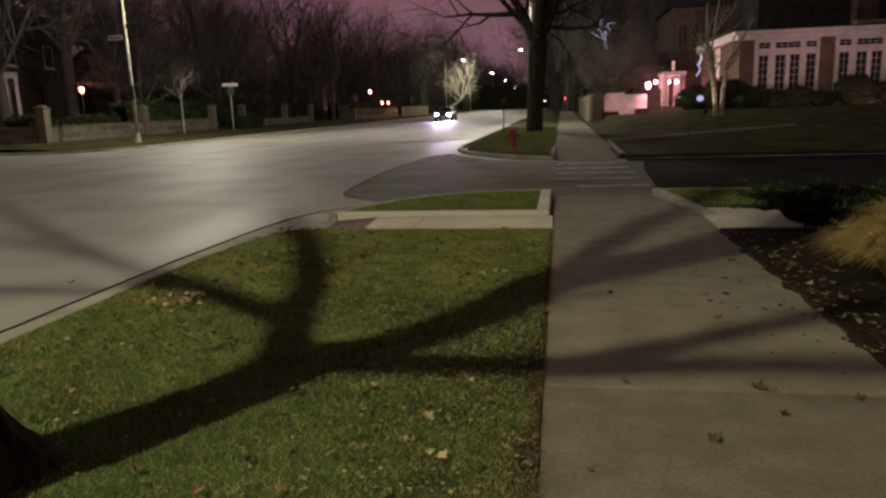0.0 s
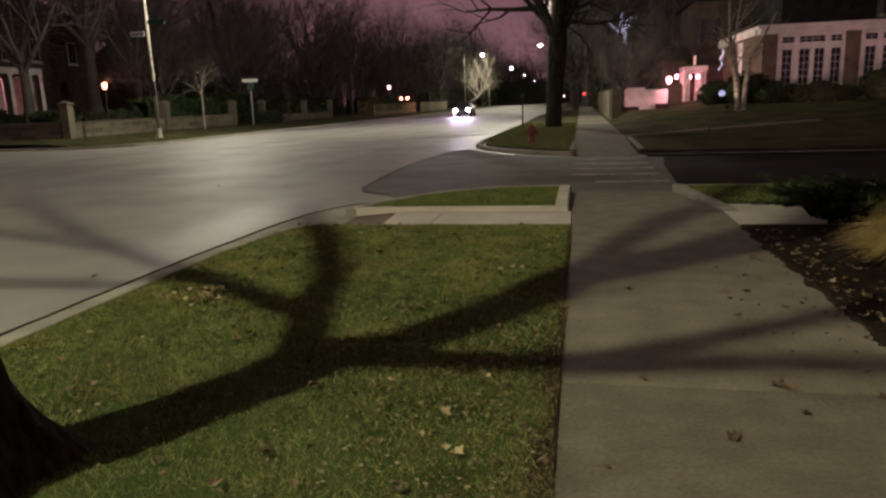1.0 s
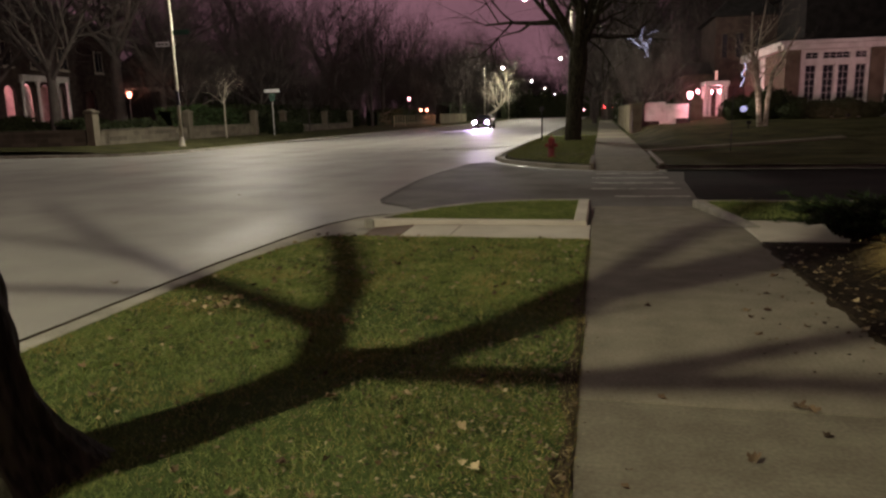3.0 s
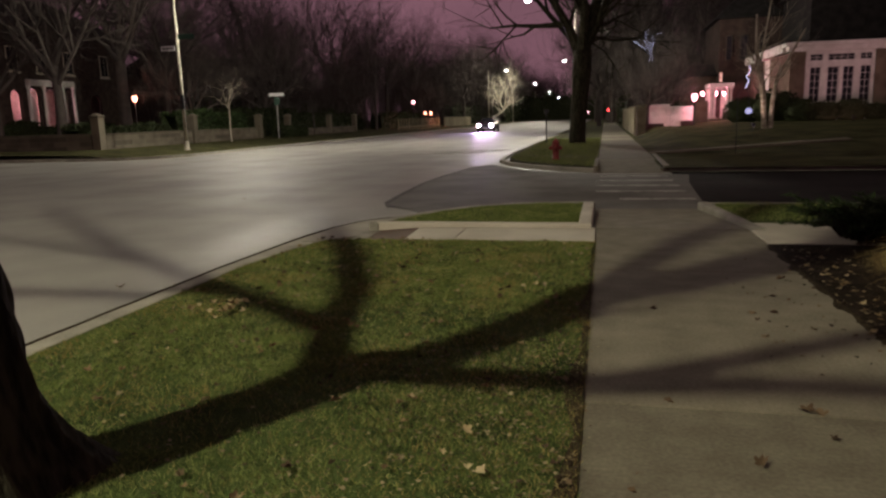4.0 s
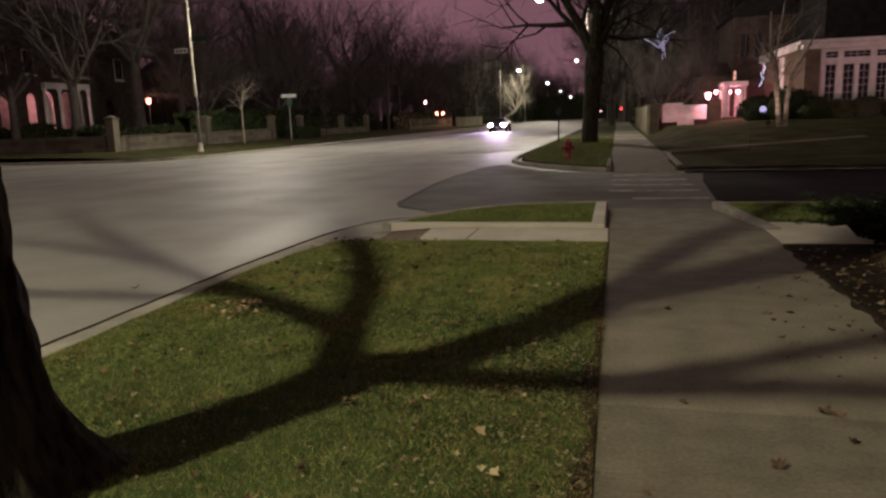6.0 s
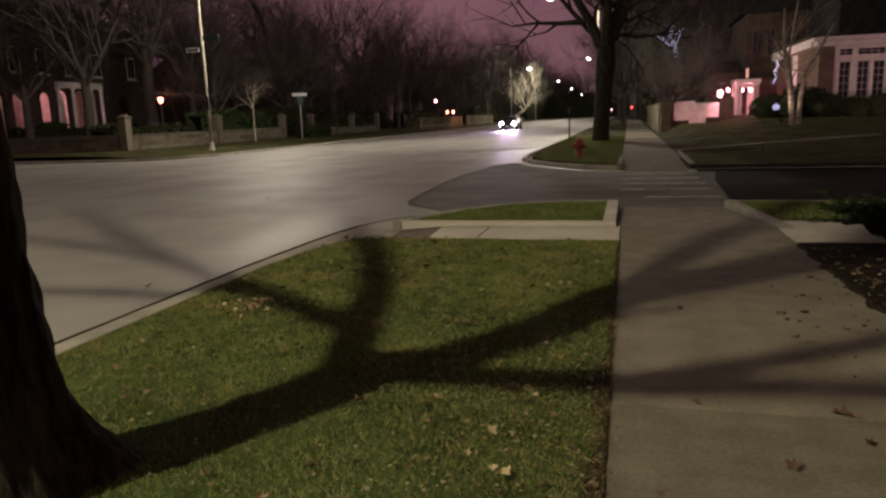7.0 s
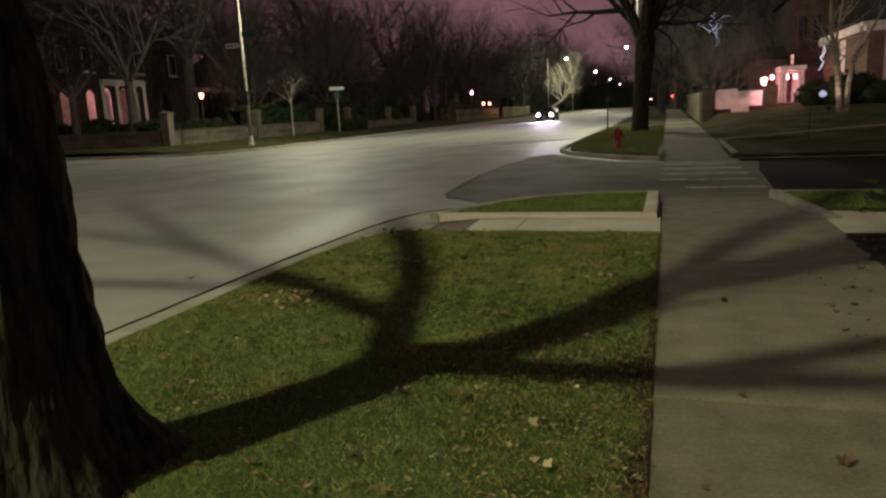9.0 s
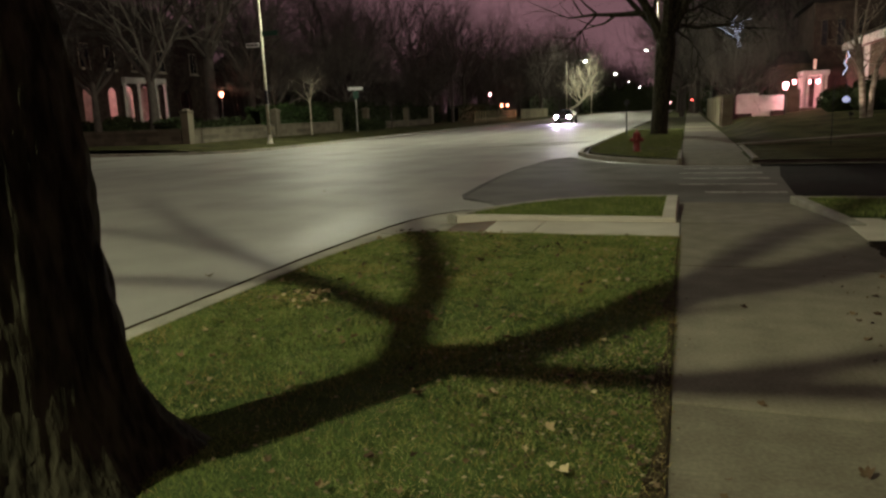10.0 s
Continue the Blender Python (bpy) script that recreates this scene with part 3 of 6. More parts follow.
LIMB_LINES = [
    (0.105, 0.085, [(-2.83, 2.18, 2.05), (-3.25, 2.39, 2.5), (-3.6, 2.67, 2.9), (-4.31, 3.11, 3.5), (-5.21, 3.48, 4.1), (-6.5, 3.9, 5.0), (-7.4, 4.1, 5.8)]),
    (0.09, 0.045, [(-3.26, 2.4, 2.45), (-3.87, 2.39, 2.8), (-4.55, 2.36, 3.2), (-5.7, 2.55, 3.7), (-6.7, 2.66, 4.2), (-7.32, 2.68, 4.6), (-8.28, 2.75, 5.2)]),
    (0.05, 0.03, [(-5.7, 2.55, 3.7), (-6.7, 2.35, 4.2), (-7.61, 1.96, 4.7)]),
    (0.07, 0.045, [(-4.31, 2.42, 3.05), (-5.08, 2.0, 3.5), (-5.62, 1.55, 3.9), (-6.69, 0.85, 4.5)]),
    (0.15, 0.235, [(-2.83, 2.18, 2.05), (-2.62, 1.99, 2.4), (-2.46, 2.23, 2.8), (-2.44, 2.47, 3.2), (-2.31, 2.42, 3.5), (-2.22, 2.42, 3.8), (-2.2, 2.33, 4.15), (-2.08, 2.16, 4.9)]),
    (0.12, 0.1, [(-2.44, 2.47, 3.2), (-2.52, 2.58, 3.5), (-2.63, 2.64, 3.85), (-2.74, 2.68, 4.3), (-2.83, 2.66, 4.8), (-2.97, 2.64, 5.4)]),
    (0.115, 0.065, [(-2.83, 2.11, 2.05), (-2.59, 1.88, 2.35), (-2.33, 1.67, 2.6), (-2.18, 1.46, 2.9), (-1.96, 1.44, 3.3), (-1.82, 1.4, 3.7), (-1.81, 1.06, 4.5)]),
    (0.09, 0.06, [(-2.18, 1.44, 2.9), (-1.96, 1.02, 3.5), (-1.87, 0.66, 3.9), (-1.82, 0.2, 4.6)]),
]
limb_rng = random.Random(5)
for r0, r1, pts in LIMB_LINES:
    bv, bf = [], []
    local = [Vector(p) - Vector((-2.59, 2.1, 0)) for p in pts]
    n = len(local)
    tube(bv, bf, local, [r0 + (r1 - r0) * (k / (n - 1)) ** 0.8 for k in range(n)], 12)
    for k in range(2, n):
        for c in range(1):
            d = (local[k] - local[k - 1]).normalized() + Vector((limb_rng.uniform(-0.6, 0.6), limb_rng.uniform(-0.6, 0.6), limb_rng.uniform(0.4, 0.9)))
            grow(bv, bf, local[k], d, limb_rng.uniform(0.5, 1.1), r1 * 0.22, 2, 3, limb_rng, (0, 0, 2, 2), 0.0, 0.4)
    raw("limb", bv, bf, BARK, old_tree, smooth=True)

# the broad street tree past the crossing
def spreading_tree(at, label, seed):
    """A massive trunk that widens into a low fork of heavy spreading limbs."""
    rng = random.Random(seed)
    root = thing("street_tree", at, label, "tree")
    tv, tf = [], []
    tube(tv, tf, [Vector(p) for p in ((0, 0, -0.15), (0.0, 0, 0.2), (0.03, 0, 1.2), (0.12, 0, 2.6), (0.2, 0, 3.8), (0.24, 0, 4.7))], [0.52, 0.43, 0.41, 0.43, 0.49, 0.46], 14)
    raw("trunk", tv, tf, BARK, root, smooth=True)
    for z, d, length, r in ((4.1, (-0.42, 0.05, 1), 7.5, 0.3), (4.2, (0.4, 0.1, 1), 8.0, 0.33), (4.3, (0.05, -0.25, 1), 8.5, 0.3), (4.5, (-0.75, 0.4, 1.0), 6.5, 0.2), (4.5, (0.8, 0.3, 0.9), 7.0, 0.2), (4.6, (0.7, -0.5, 1.1), 6.0, 0.17), (4.6, (0.4, 0.9, 0.8), 6.0, 0.16)):
        lv_, lf_ = [], []
        grow(lv_, lf_, Vector((0.2, 0, z)), Vector(d), length, r, 1, 4, rng, (0, 8, 6, 4), 0.0, 0.25)
        raw("limb", lv_, lf_, BARK, root)
    return root


spreading_tree((-1.4, 38.0, 0.03), "massive old leafless tree on the grass strip", 12)

# bare trees: four grown, the rest copies of them
GARDEN = "bare garden trees"
kinds = [
    bare_tree((-30.0, 92.0, 0.2), 17, 0.2, 21, "tall slender leafless tree on the verge", kids=(8, 7, 6, 5), trunk_part=0.45, spread=0.6, group=GARDEN),
    bare_tree((-40.0, 60.0, 0.2), 20, 0.36, 22, "tall leafless garden tree behind a wall", kids=(9, 7, 6, 5), trunk_part=0.3, spread=0.75, group=GARDEN),
    bare_tree((-44.0, 84.0, 0.2), 23, 0.4, 23, "tall leafless garden tree behind a wall", kids=(9, 7, 6, 5), trunk_part=0.33, spread=0.65, group=GARDEN),
    bare_tree((-33.5, 72.0, 0.2), 14, 0.24, 24, "leafless garden tree with a dense crown", kids=(9, 7, 6, 5), trunk_part=0.28, spread=0.8, group=GARDEN),
]
tree_rng = random.Random(77)
PLOTS = [(-36, 41), (-39, 53), (-47, 48), (-43, 70), (-52, 76), (-37, 78), (-60, 90), (-48, 96), (-38, 100), (-34, 112), (-56, 112), (-44, 118), (-66, 104), (-36, 128), (-50, 136), (-31, 140), (-42, 150), (-28, 158), (-60, 140),
         (-34, 172), (-27, 186), (-46, 176), (-30, 204), (-31, 222), (-38, 215), (-30, 250), (-34, 240), (-32, 290), (-30, 320), (-32, 340), (-33, 266), (-70, 130), (-75, 80), (-64, 62), (-58, 170), (-40, 300), (-26, 400), (-35, 380),
         (3.5, 74), (6.5, 84), (2.0, 96), (5.0, 110), (1.5, 130), (8, 128), (0.5, 160), (5, 170), (-1.5, 190), (2, 215), (0, 250), (3, 270), (0, 310), (10, 70), (13.5, 74), (18, 68), (24, 74), (16, 88), (28, 66), (10, 100), (-1.6, 92), (-1.7, 140), (22, 95)]
PLOTS += [(-25.5 - 5 * (k % 3), 132 + 11.5 * k) for k in range(26)] + [(0.2 + 3.2 * (k % 3), 118 + 13 * k) for k in range(22)] + [(-46 - 9 * (k % 2), 128 + 17 * k) for k in range(12)] + [(9 + 5 * k, 78 + 3 * (k % 3)) for k in range(6)]
for k, (x, y) in enumerate(PLOTS):
    src = kinds[tree_rng.choice((0, 1, 1, 2, 2, 3))]
    s = tree_rng.uniform(0.82, 1.2) * ((0.8 if y > 100 else 0.66) if x < -24 and y > 69 and k % 4 else 1.0)
    m = pose(x + tree_rng.uniform(-1, 1), y + tree_rng.uniform(-2, 2), 0.15 if x < -20 else 0.02, 0, 0, tree_rng.uniform(0, 360))
    c = copy_thing(src, m)
    c.scale = (s, s, s * tree_rng.uniform(0.92, 1.1))

for x, y, sc in ((-31.5, 50.5, 0.62), (-33.0, 66.0, 0.8), (-31.0, 86.0, 0.7), (-30.0, 116.0, 0.7)):
    c = copy_thing(kinds[3], pose(x, y, 0.2, 0, 0, tree_rng.uniform(0, 360)))
    c.scale = (sc * 1.1, sc * 1.1, sc)

# the pale tree lit by a lamp far up the street
bare_tree((-21.6, 139.5, 0.05), 10.0, 0.24, 31, "small pale tree lit by a street lamp", kids=(7, 6, 6, 4), trunk_part=0.3, spread=0.95, material=PALE_BARK, name="street_tree", lean=(2.4, 0))
# young trees on the verge
bare_tree((-26.9, 47.9, 0.15), 5.8, 0.06, 41, "thin young leafless tree on the verge", kids=(5, 4, 3), last=3, trunk_part=0.5, spread=0.4, material=PALE_BARK, name="young_tree")
bare_tree((-28.0, 66.0, 0.2), 4.6, 0.06, 42, "thin young leafless tree on the verge", kids=(6, 5, 4), last=3, trunk_part=0.4, spread=0.4, material=BRANCH, name="young_tree")
# the many-stemmed tree before the house
multi = thing("multi_stem_tree", (7.9, 38.0, 0.65), "pale multi-stemmed leafless tree lit from below", "tree")
ms_rng = random.Random(9)
STEMS = [([(-0.2, 0, -0.1), (-0.35, 0, 1.3), (-0.58, 0, 2.95), (-0.78, 0, 3.8), (-0.8, 0.1, 5.4)], 0.125), ([(0.05, 0, -0.1), (0.1, 0, 1.2), (0.25, 0, 2.5), (0.65, 0.1, 3.05), (1.4, 0.1, 4.6)], 0.12), ([(-0.1, 0.3, -0.1), (-0.2, 0.35, 1.5), (-0.45, 0.4, 3.2), (-0.3, 0.4, 4.6), (-0.1, 0.4, 6.2)], 0.075)]
for line, thick in STEMS:
    sv, sf = [], []
    pts = [Vector(p) for p in line]
    tube(sv, sf, pts, [thick * k for k in (1.1, 0.9, 0.75, 0.55, 0.3)], 8)
    for k in range(6):
        f = ms_rng.uniform(1.2, 3.0)
        i = min(int(f), 2)
        at = pts[i].lerp(pts[i + 1], f - i)
        d = Vector((ms_rng.uniform(-1, 1), ms_rng.uniform(-1, 1), ms_rng.uniform(0.2, 1.1)))
        grow(sv, sf, at, d, ms_rng.uniform(1.0, 2.2), 0.035, 2, 4, ms_rng, (0, 0, 4, 3), 0.0, 0.5)
    raw("stem", sv, sf, PALE_BARK, multi, smooth=True)
# flowering-size tree by the garden wall, its top wound with string lights
bare_tree((2.9, 52.0, 0.05), 7.6, 0.13, 51, "small leafless tree with a dense twiggy crown", kids=(9, 6, 6, 5), trunk_part=0.25, spread=1.0, name="garden_tree")
bare_tree((4.6, 56.0, 0.3), 7.0, 0.14, 52, "small leafless tree with a dense twiggy crown", kids=(9, 6, 6, 5), trunk_part=0.25, spread=1.1, name="garden_tree")
string = thing("string_lights", (2.75, 51.6, 4.9), "icy white string lights wound round bare top branches", "string lights")
st_rng = random.Random(3)
for k in range(15):
    sv, sf = [], []
    cur, way = Vector((st_rng.uniform(-0.3, 0.35), 0, st_rng.uniform(0, 1.5))), Vector((st_rng.uniform(-0.6, 0.6), st_rng.uniform(-0.3, 0.3), 0.9))
    pts = [cur.copy()]
    for j in range(7):
        way = (way + Vector((st_rng.uniform(-0.7, 0.7), st_rng.uniform(-0.4, 0.4), st_rng.uniform(-0.3, 0.5)))).normalized()
        cur = cur + way * 0.15
        pts.append(cur.copy())
    tube(sv, sf, pts, [0.0035] * len(pts), 3)
    raw("light_wire", sv, sf, ICE_GLASS, string)

# ---- street lamps ----
def street_lamp(at, arm, label, lit=True, height=8.9, material=POLE_CONCRETE, group="street lamps"):
    """A tapered post with a long arm (its reach over the street, along x) and a flat lamp head."""
    root = thing("street_lamp", at, label, "street lamp", group)
    z = height - at[2]
    part("base_plate", lathe([(0.2, -0.05), (0.2, 0.04), (0.15, 0.08), (0.13, 0.45), (0.115, 0.5)], 14), material, root)
    pv, pf = rod([(0, 0, 0.4), (0, 0, z * 0.5), (0, 0, z + 0.15)], [0.105, 0.085, 0.06], 12)
    raw("post", pv, pf, material, root, smooth=True)
    s = 1 if arm > 0 else -1
    av, af = rod([(0, 0, z - 0.35), (s * abs(arm) * 0.3, 0, z + 0.05), (s * abs(arm) * 0.65, 0, z + 0.2), (s * (abs(arm) - 0.3), 0, z + 0.12)], 0.035, 8)
    raw("arm", av, af, DARK_METAL, root, smooth=True)
    x = arm - s * 0.3
    head = bmesh.new()
    add_box(head, min(x, x + s * 0.62), -0.13, z + 0.03, max(x, x + s * 0.62), 0.13, z + 0.16, 0.04)
    head = part("head", head, GALVANISED, root)
    if lit:
        part("lamp_glass", lathe([(0.03, -0.16), (0.13, -0.13), (0.19, -0.05), (0.2, 0.035)], 14, (arm, 0, z)), LAMP_GLASS, head)
    return root


LAMP_LABEL = "concrete street lamp with a long arm, lit"
street_lamp((-2.9, -3.3, 0.0), -3.5, LAMP_LABEL)
wooden = street_lamp((-23.6, 36.9, 0.1), 4.2, "leaning pale street lamp with small signs on its post")
street_lamp((-1.95, 48.0, 0.03), -3.05, LAMP_LABEL)
street_lamp((-3.0, 103.0, 0.03), -2.6, LAMP_LABEL)
street_lamp((-21.45, 134.5, 0.05), 3.45, LAMP_LABEL, height=9.9)
for lx, ly in ((-21.6, 172.0), (-21.6, 229.0), (-21.6, 307.0), (-22.5, 460.0), (-23.0, 580.0)):
    street_lamp((lx, ly, 0.05), {172.0: 5.4, 229.0: 4.3, 307.0: 2.4}.get(ly, -2.8), LAMP_LABEL)
street_lamp((-6.5, 377.0, 0.03), -3.1, LAMP_LABEL)
# small signs on the leaning post
plate = part("sign_plate", box(-1.0, -0.14, 5.55, -0.14, -0.115, 5.82, 0.01), SIGN_BACK, wooden, "small pale sign plate")
for k in range(3):
    part("lettering_bar", box(-0.9 + 0.24 * k, -0.146, 5.64, -0.72 + 0.24 * k, -0.141, 5.73), DARK_METAL, plate)
part("sign_plate", box(0.12, -0.14, 6.15, 1.15, -0.115, 6.42, 0.01), SIGN_GREEN, wooden, "dark green sign plate")
part("junction_box", box(-0.02, -0.2, 2.3, 0.16, -0.09, 3.1, 0.02), DARK_METAL, wooden, "dark weathered control box")

# ---- hydrant and posts on the far corner ----
hydrant = thing("fire_hydrant", (-1.6, 24.05, 0.03), "red cast-iron fire hydrant on the grass corner", "fire hydrant")
part("barrel", lathe([(0.15, -0.03), (0.15, 0.03), (0.105, 0.05), (0.1, 0.44), (0.13, 0.46), (0.13, 0.5), (0.105, 0.52)], 18), RED_PAINT, hydrant)
part("bonnet", lathe([(0.12, 0.52), (0.115, 0.57), (0.09, 0.63), (0.04, 0.665), (0.03, 0.67), (0.028, 0.72), (0.01, 0.725)], 18), RED_PAINT, hydrant)
for turn, dist in (((0, 90, 0), 0.11), ((0, -90, 0), 0.11), ((90, 0, 0), 0.1)):
    e = Euler([radians(a) for a in turn]).to_matrix()
    part("nozzle_cap", lathe([(0.055, 0.08), (0.055, 0.14), (0.068, 0.145), (0.068, 0.19), (0.03, 0.2), (0.028, 0.225)], 12, (0, 0, 0.4), e), RED_PAINT, hydrant)
marker = thing("sign_post", (-3.05, 38.4, 0.03), "thin dark sign post on the grass strip", "sign post")
raw("post", *rod([(0, 0, -0.1), (0, 0, 1.75)], 0.035), DARK_METAL, marker)
part("plate", box(-0.12, -0.05, 1.55, 0.12, -0.036, 1.8, 0.01), DARK_METAL, marker)

# ---- garden walls and piers across the street ----
def pier(at, height=2.1, label="square limestone gate pier with a flat cap"):
    root = thing("wall_pier", at, label, "pier", "garden wall piers")
    part("shaft", box(-0.26, -0.26, -0.2, 0.26, 0.26, height - 0.2, 0.02), STONE, root)
    part("cap", box(-0.32, -0.32, height - 0.2, 0.32, 0.32, height - 0.06, 0.03), STONE, root)
    bm = bmesh.new()
    bmesh.ops.create_cone(bm, cap_ends=True, segments=4, radius1=0.36, radius2=0.1, depth=0.12, matrix=Matrix.Translation((0, 0, height)) @ Matrix.Rotation(radians(45), 4, "Z"))
    part("cap_top", bm, STONE, root)
    return root


def garden_wall(x0, y0, x1, y1, height, label="low limestone garden wall with a pale coping"):
    a = Vector((x0, y0, 0))
    d = Vector((x1, y1, 0)) - a
    root = thing("garden_wall", (x0, y0, 0.2), label, "wall", "garden walls", turn=math.degrees(math.atan2(d.y, d.x)))
    n = max(1, round(d.length / 1.6))
    part("wall_core", box(0.02, -0.14, -0.3, d.length - 0.02, 0.14, height - 0.11), STONE, root)
    for k in range(n):
        u, w = d.length * k / n, d.length * (k + 1) / n
        part("coping_stone", box(u + 0.006, -0.22, height - 0.1, w - 0.006, 0.22, height, 0.015), STONE, root)
        for c in range(3):
            off = (0.5 if c % 2 else 0.0) * d.length / n
            z = -0.05 + c * (height - 0.1) / 3
            if u + off + 0.3 < d.length:
                part("stone_block", box(u + off + 0.01, -0.165, z + 0.01, min(w + off, d.length) - 0.01, 0.165, z + (height - 0.1) / 3 - 0.01, 0.012), STONE, root)
    return root


PIERS = [(-28.6, 35.9), (-28.8, 46.0), (-29.0, 56.4), (-29.2, 62.6), (-29.2, 73.0), (-29.2, 81.0), (-38.5, 34.6)]
for px_, py_ in PIERS:
    pier((px_, py_, 0.2), 2.05)
garden_wall(-28.6, 36.3, -28.8, 45.6, 0.95)
garden_wall(-28.8, 46.4, -29.0, 56.0, 0.95)
garden_wall(-29.2, 63.0, -29.2, 72.6, 0.7)
garden_wall(-29.2, 73.4, -29.2, 80.6, 0.7)
garden_wall(-38.1, 34.65, -29.0, 35.85, 0.95)
garden_wall(-62.0, 33.4, -38.9, 34.55, 0.95)
# sign board by the gate
board = thing("sign_board", (-26.6, 55.2, 0.18), "pale sign board on a post by the gate", "sign", turn=-58)
raw("post", *rod([(0, 0, -0.15), (0, 0, 3.5)], 0.045), GALVANISED, board)
part("top_plate", box(0.047, -0.62, 3.48, 0.087, 0.62, 3.74, 0.01), SIGN_BACK, board)
part("lower_plate", box(0.047, -0.24, 2.75, 0.087, 0.24, 3.42, 0.01), SIGN_GREEN, board)

# post fence and gate lamps further on
fence = thing("picket_fence", (-25.2, 86.0, 0.12), "weathered wooden post fence beside the verge", "fence")
for k in range(19):
    part("picket", box(-0.07, k * 1.25, -0.2, 0.07, k * 1.25 + 0.2, 1.45 + 0.03 * (k % 3), 0.02), FENCE_WOOD, fence)
part("rail", box(-0.04, 0, 0.35, 0.04, 22.8, 0.5, 0.01), FENCE_WOOD, fence)
fence2 = thing("picket_fence", (-25.0, 111.5, 0.12), "pale yellowish wooden fence lit by a street lamp", "fence")
for k in range(26):
    part("picket", box(-0.05, k * 0.88, -0.2, 0.05, k * 0.88 + 0.56, 1.55, 0.02), FENCE_WOOD, fence2)
part("rail", box(-0.09, 0, 0.9, -0.052, 22.8, 1.05, 0.01), FENCE_WOOD, fence2)


def post_lamp(at, height, glass, label, watts, colour):
    root = thing("garden_lamp", at, label, "garden lamp", "garden lamps")
    raw("post", *rod([(0, 0, -0.15), (0, 0, height - 0.2)], [0.06, 0.04]), DARK_METAL, root)
    part("lantern", lathe([(0.05, height - 0.22), (0.13, height - 0.16), (0.19, height + 0.1), (0.17, height + 0.22), (0.06, height + 0.26)], 12), glass, root)
    part("lantern_cap", lathe([(0.2, height + 0.265), (0.12, height + 0.34), (0.02, height + 0.42)], 12), DARK_METAL, root)
    lamp_light("garden_light", (at[0] + 0.35, at[1] - 0.35, at[2] + height), watts, colour, 0.1)
    return root


post_lamp((-27.0, 100.2, 0.15), 3.7, PINK_GLASS, "tall lantern on a post, glowing pink", 260, PORCH_LIGHT)
post_lamp((-26.0, 103.0, 0.15), 2.1, ORANGE_GLASS, "small gate lantern glowing orange", 160, (1.0, 0.4, 0.24))
post_lamp((-26.0, 106.6, 0.15), 2.1, ORANGE_GLASS, "small gate lantern glowing orange", 160, (1.0, 0.4, 0.24))

# ---- houses ----
def window_unit(name, parent, x0, z0, x1, z1, cols, rows, y, glass=GLASS, frame_mat=WHITE, out=-1):
    """A window in a wall that faces -y (out=-1): frame, bars, and a pane for each light."""
    f = 0.032
    w = bmesh.new()
    for a in ((x0, z0, x0 + f, z1), (x1 - f, z0, x1, z1), (x0 + f, z0, x1 - f, z0 + f), (x0 + f, z1 - f, x1 - f, z1)):
        add_box(w, a[0], y - 0.07, a[1], a[2], y + 0.05, a[3])
    win = part(name, w, frame_mat, parent)
    pw, ph = (x1 - x0 - 2 * f) / cols, (z1 - z0 - 2 * f) / rows
    for c in range(cols):
        for r in range(rows):
            part("pane", box(x0 + f + c * pw + 0.012, y - 0.02, z0 + f + r * ph + 0.012, x0 + f + (c + 1) * pw - 0.012, y - 0.008, z0 + f + (r + 1) * ph - 0.012), glass, win)
    bars = bmesh.new()
    for c in range(1, cols):
        add_box(bars, x0 + f + c * pw - 0.009, y - 0.035, z0 + f, x0 + f + c * pw + 0.009, y + 0.0, z1 - f)
    for r in range(1, rows):
        add_box(bars, x0 + f, y - 0.032, z0 + f + r * ph - 0.012, x1 - f, y - 0.003, z0 + f + r * ph + 0.012)
    if cols * rows > 1:
        part("glazing_bar", bars, frame_mat, win)
    else:
        bars.free()
    return win


# the pale wing with tall windows, facing the side street
wing = thing("house", (0, 0, 0), "pale house wing with tall white-framed windows and brick piers", "house")
BASE, TOP = 0.5, 5.27
windows = []
for x0 in (11.35, 15.82, 20.3):
    for a, b in ((0.28, 0.88), (1.22, 1.84), (2.04, 2.64), (2.95, 3.52)):
        windows.append((x0 + a, 1.85, x0 + b, 3.87, 2, 5))
    for a, b in ((0.25, 0.97), (1.2, 2.65), (2.9, 3.55)):
        windows.append((x0 + a, 4.2, x0 + b, 4.6, 2 if b - a < 1 else 4, 2))
# white front between the piers: posts, rails and panels round the openings
for x0 in (11.35, 15.82, 20.3):
    x1 = x0 + 3.68
    part("front_panel", box(x0, 46.0, BASE, x1, 46.3, 1.85), WHITE, wing)
    part("front_rail", box(x0, 46.0, 3.87, x1, 46.3, 4.2), WHITE, wing)
    part("front_rail", box(x0, 46.0, 4.6, x1, 46.3, 4.75), WHITE, wing)
    edges = [0.0, 0.28, 0.88, 1.22, 1.84, 2.04, 2.64, 2.95, 3.52, 3.68]
    for a, b in zip(edges[::2], edges[1::2]):
        part("front_post", box(x0 + a, 46.002, 1.85, x0 + b, 46.298, 3.87), WHITE, wing)
        part("pilaster", box(x0 + (a + b) / 2 - 0.07, 45.95, 1.6, x0 + (a + b) / 2 + 0.07, 45.998, 4.1, 0.01), WHITE, wing)
    edges = [0.0, 0.25, 0.97, 1.2, 2.65, 2.9, 3.55, 3.68]
    for a, b in zip(edges[::2], edges[1::2]):
        part("front_post", box(x0 + a, 46.002, 4.2, x0 + b, 46.298, 4.6), WHITE, wing)
for w in windows:
    window_unit("window", wing, w[0], w[1], w[2], w[3], w[4], w[5], 46.12)
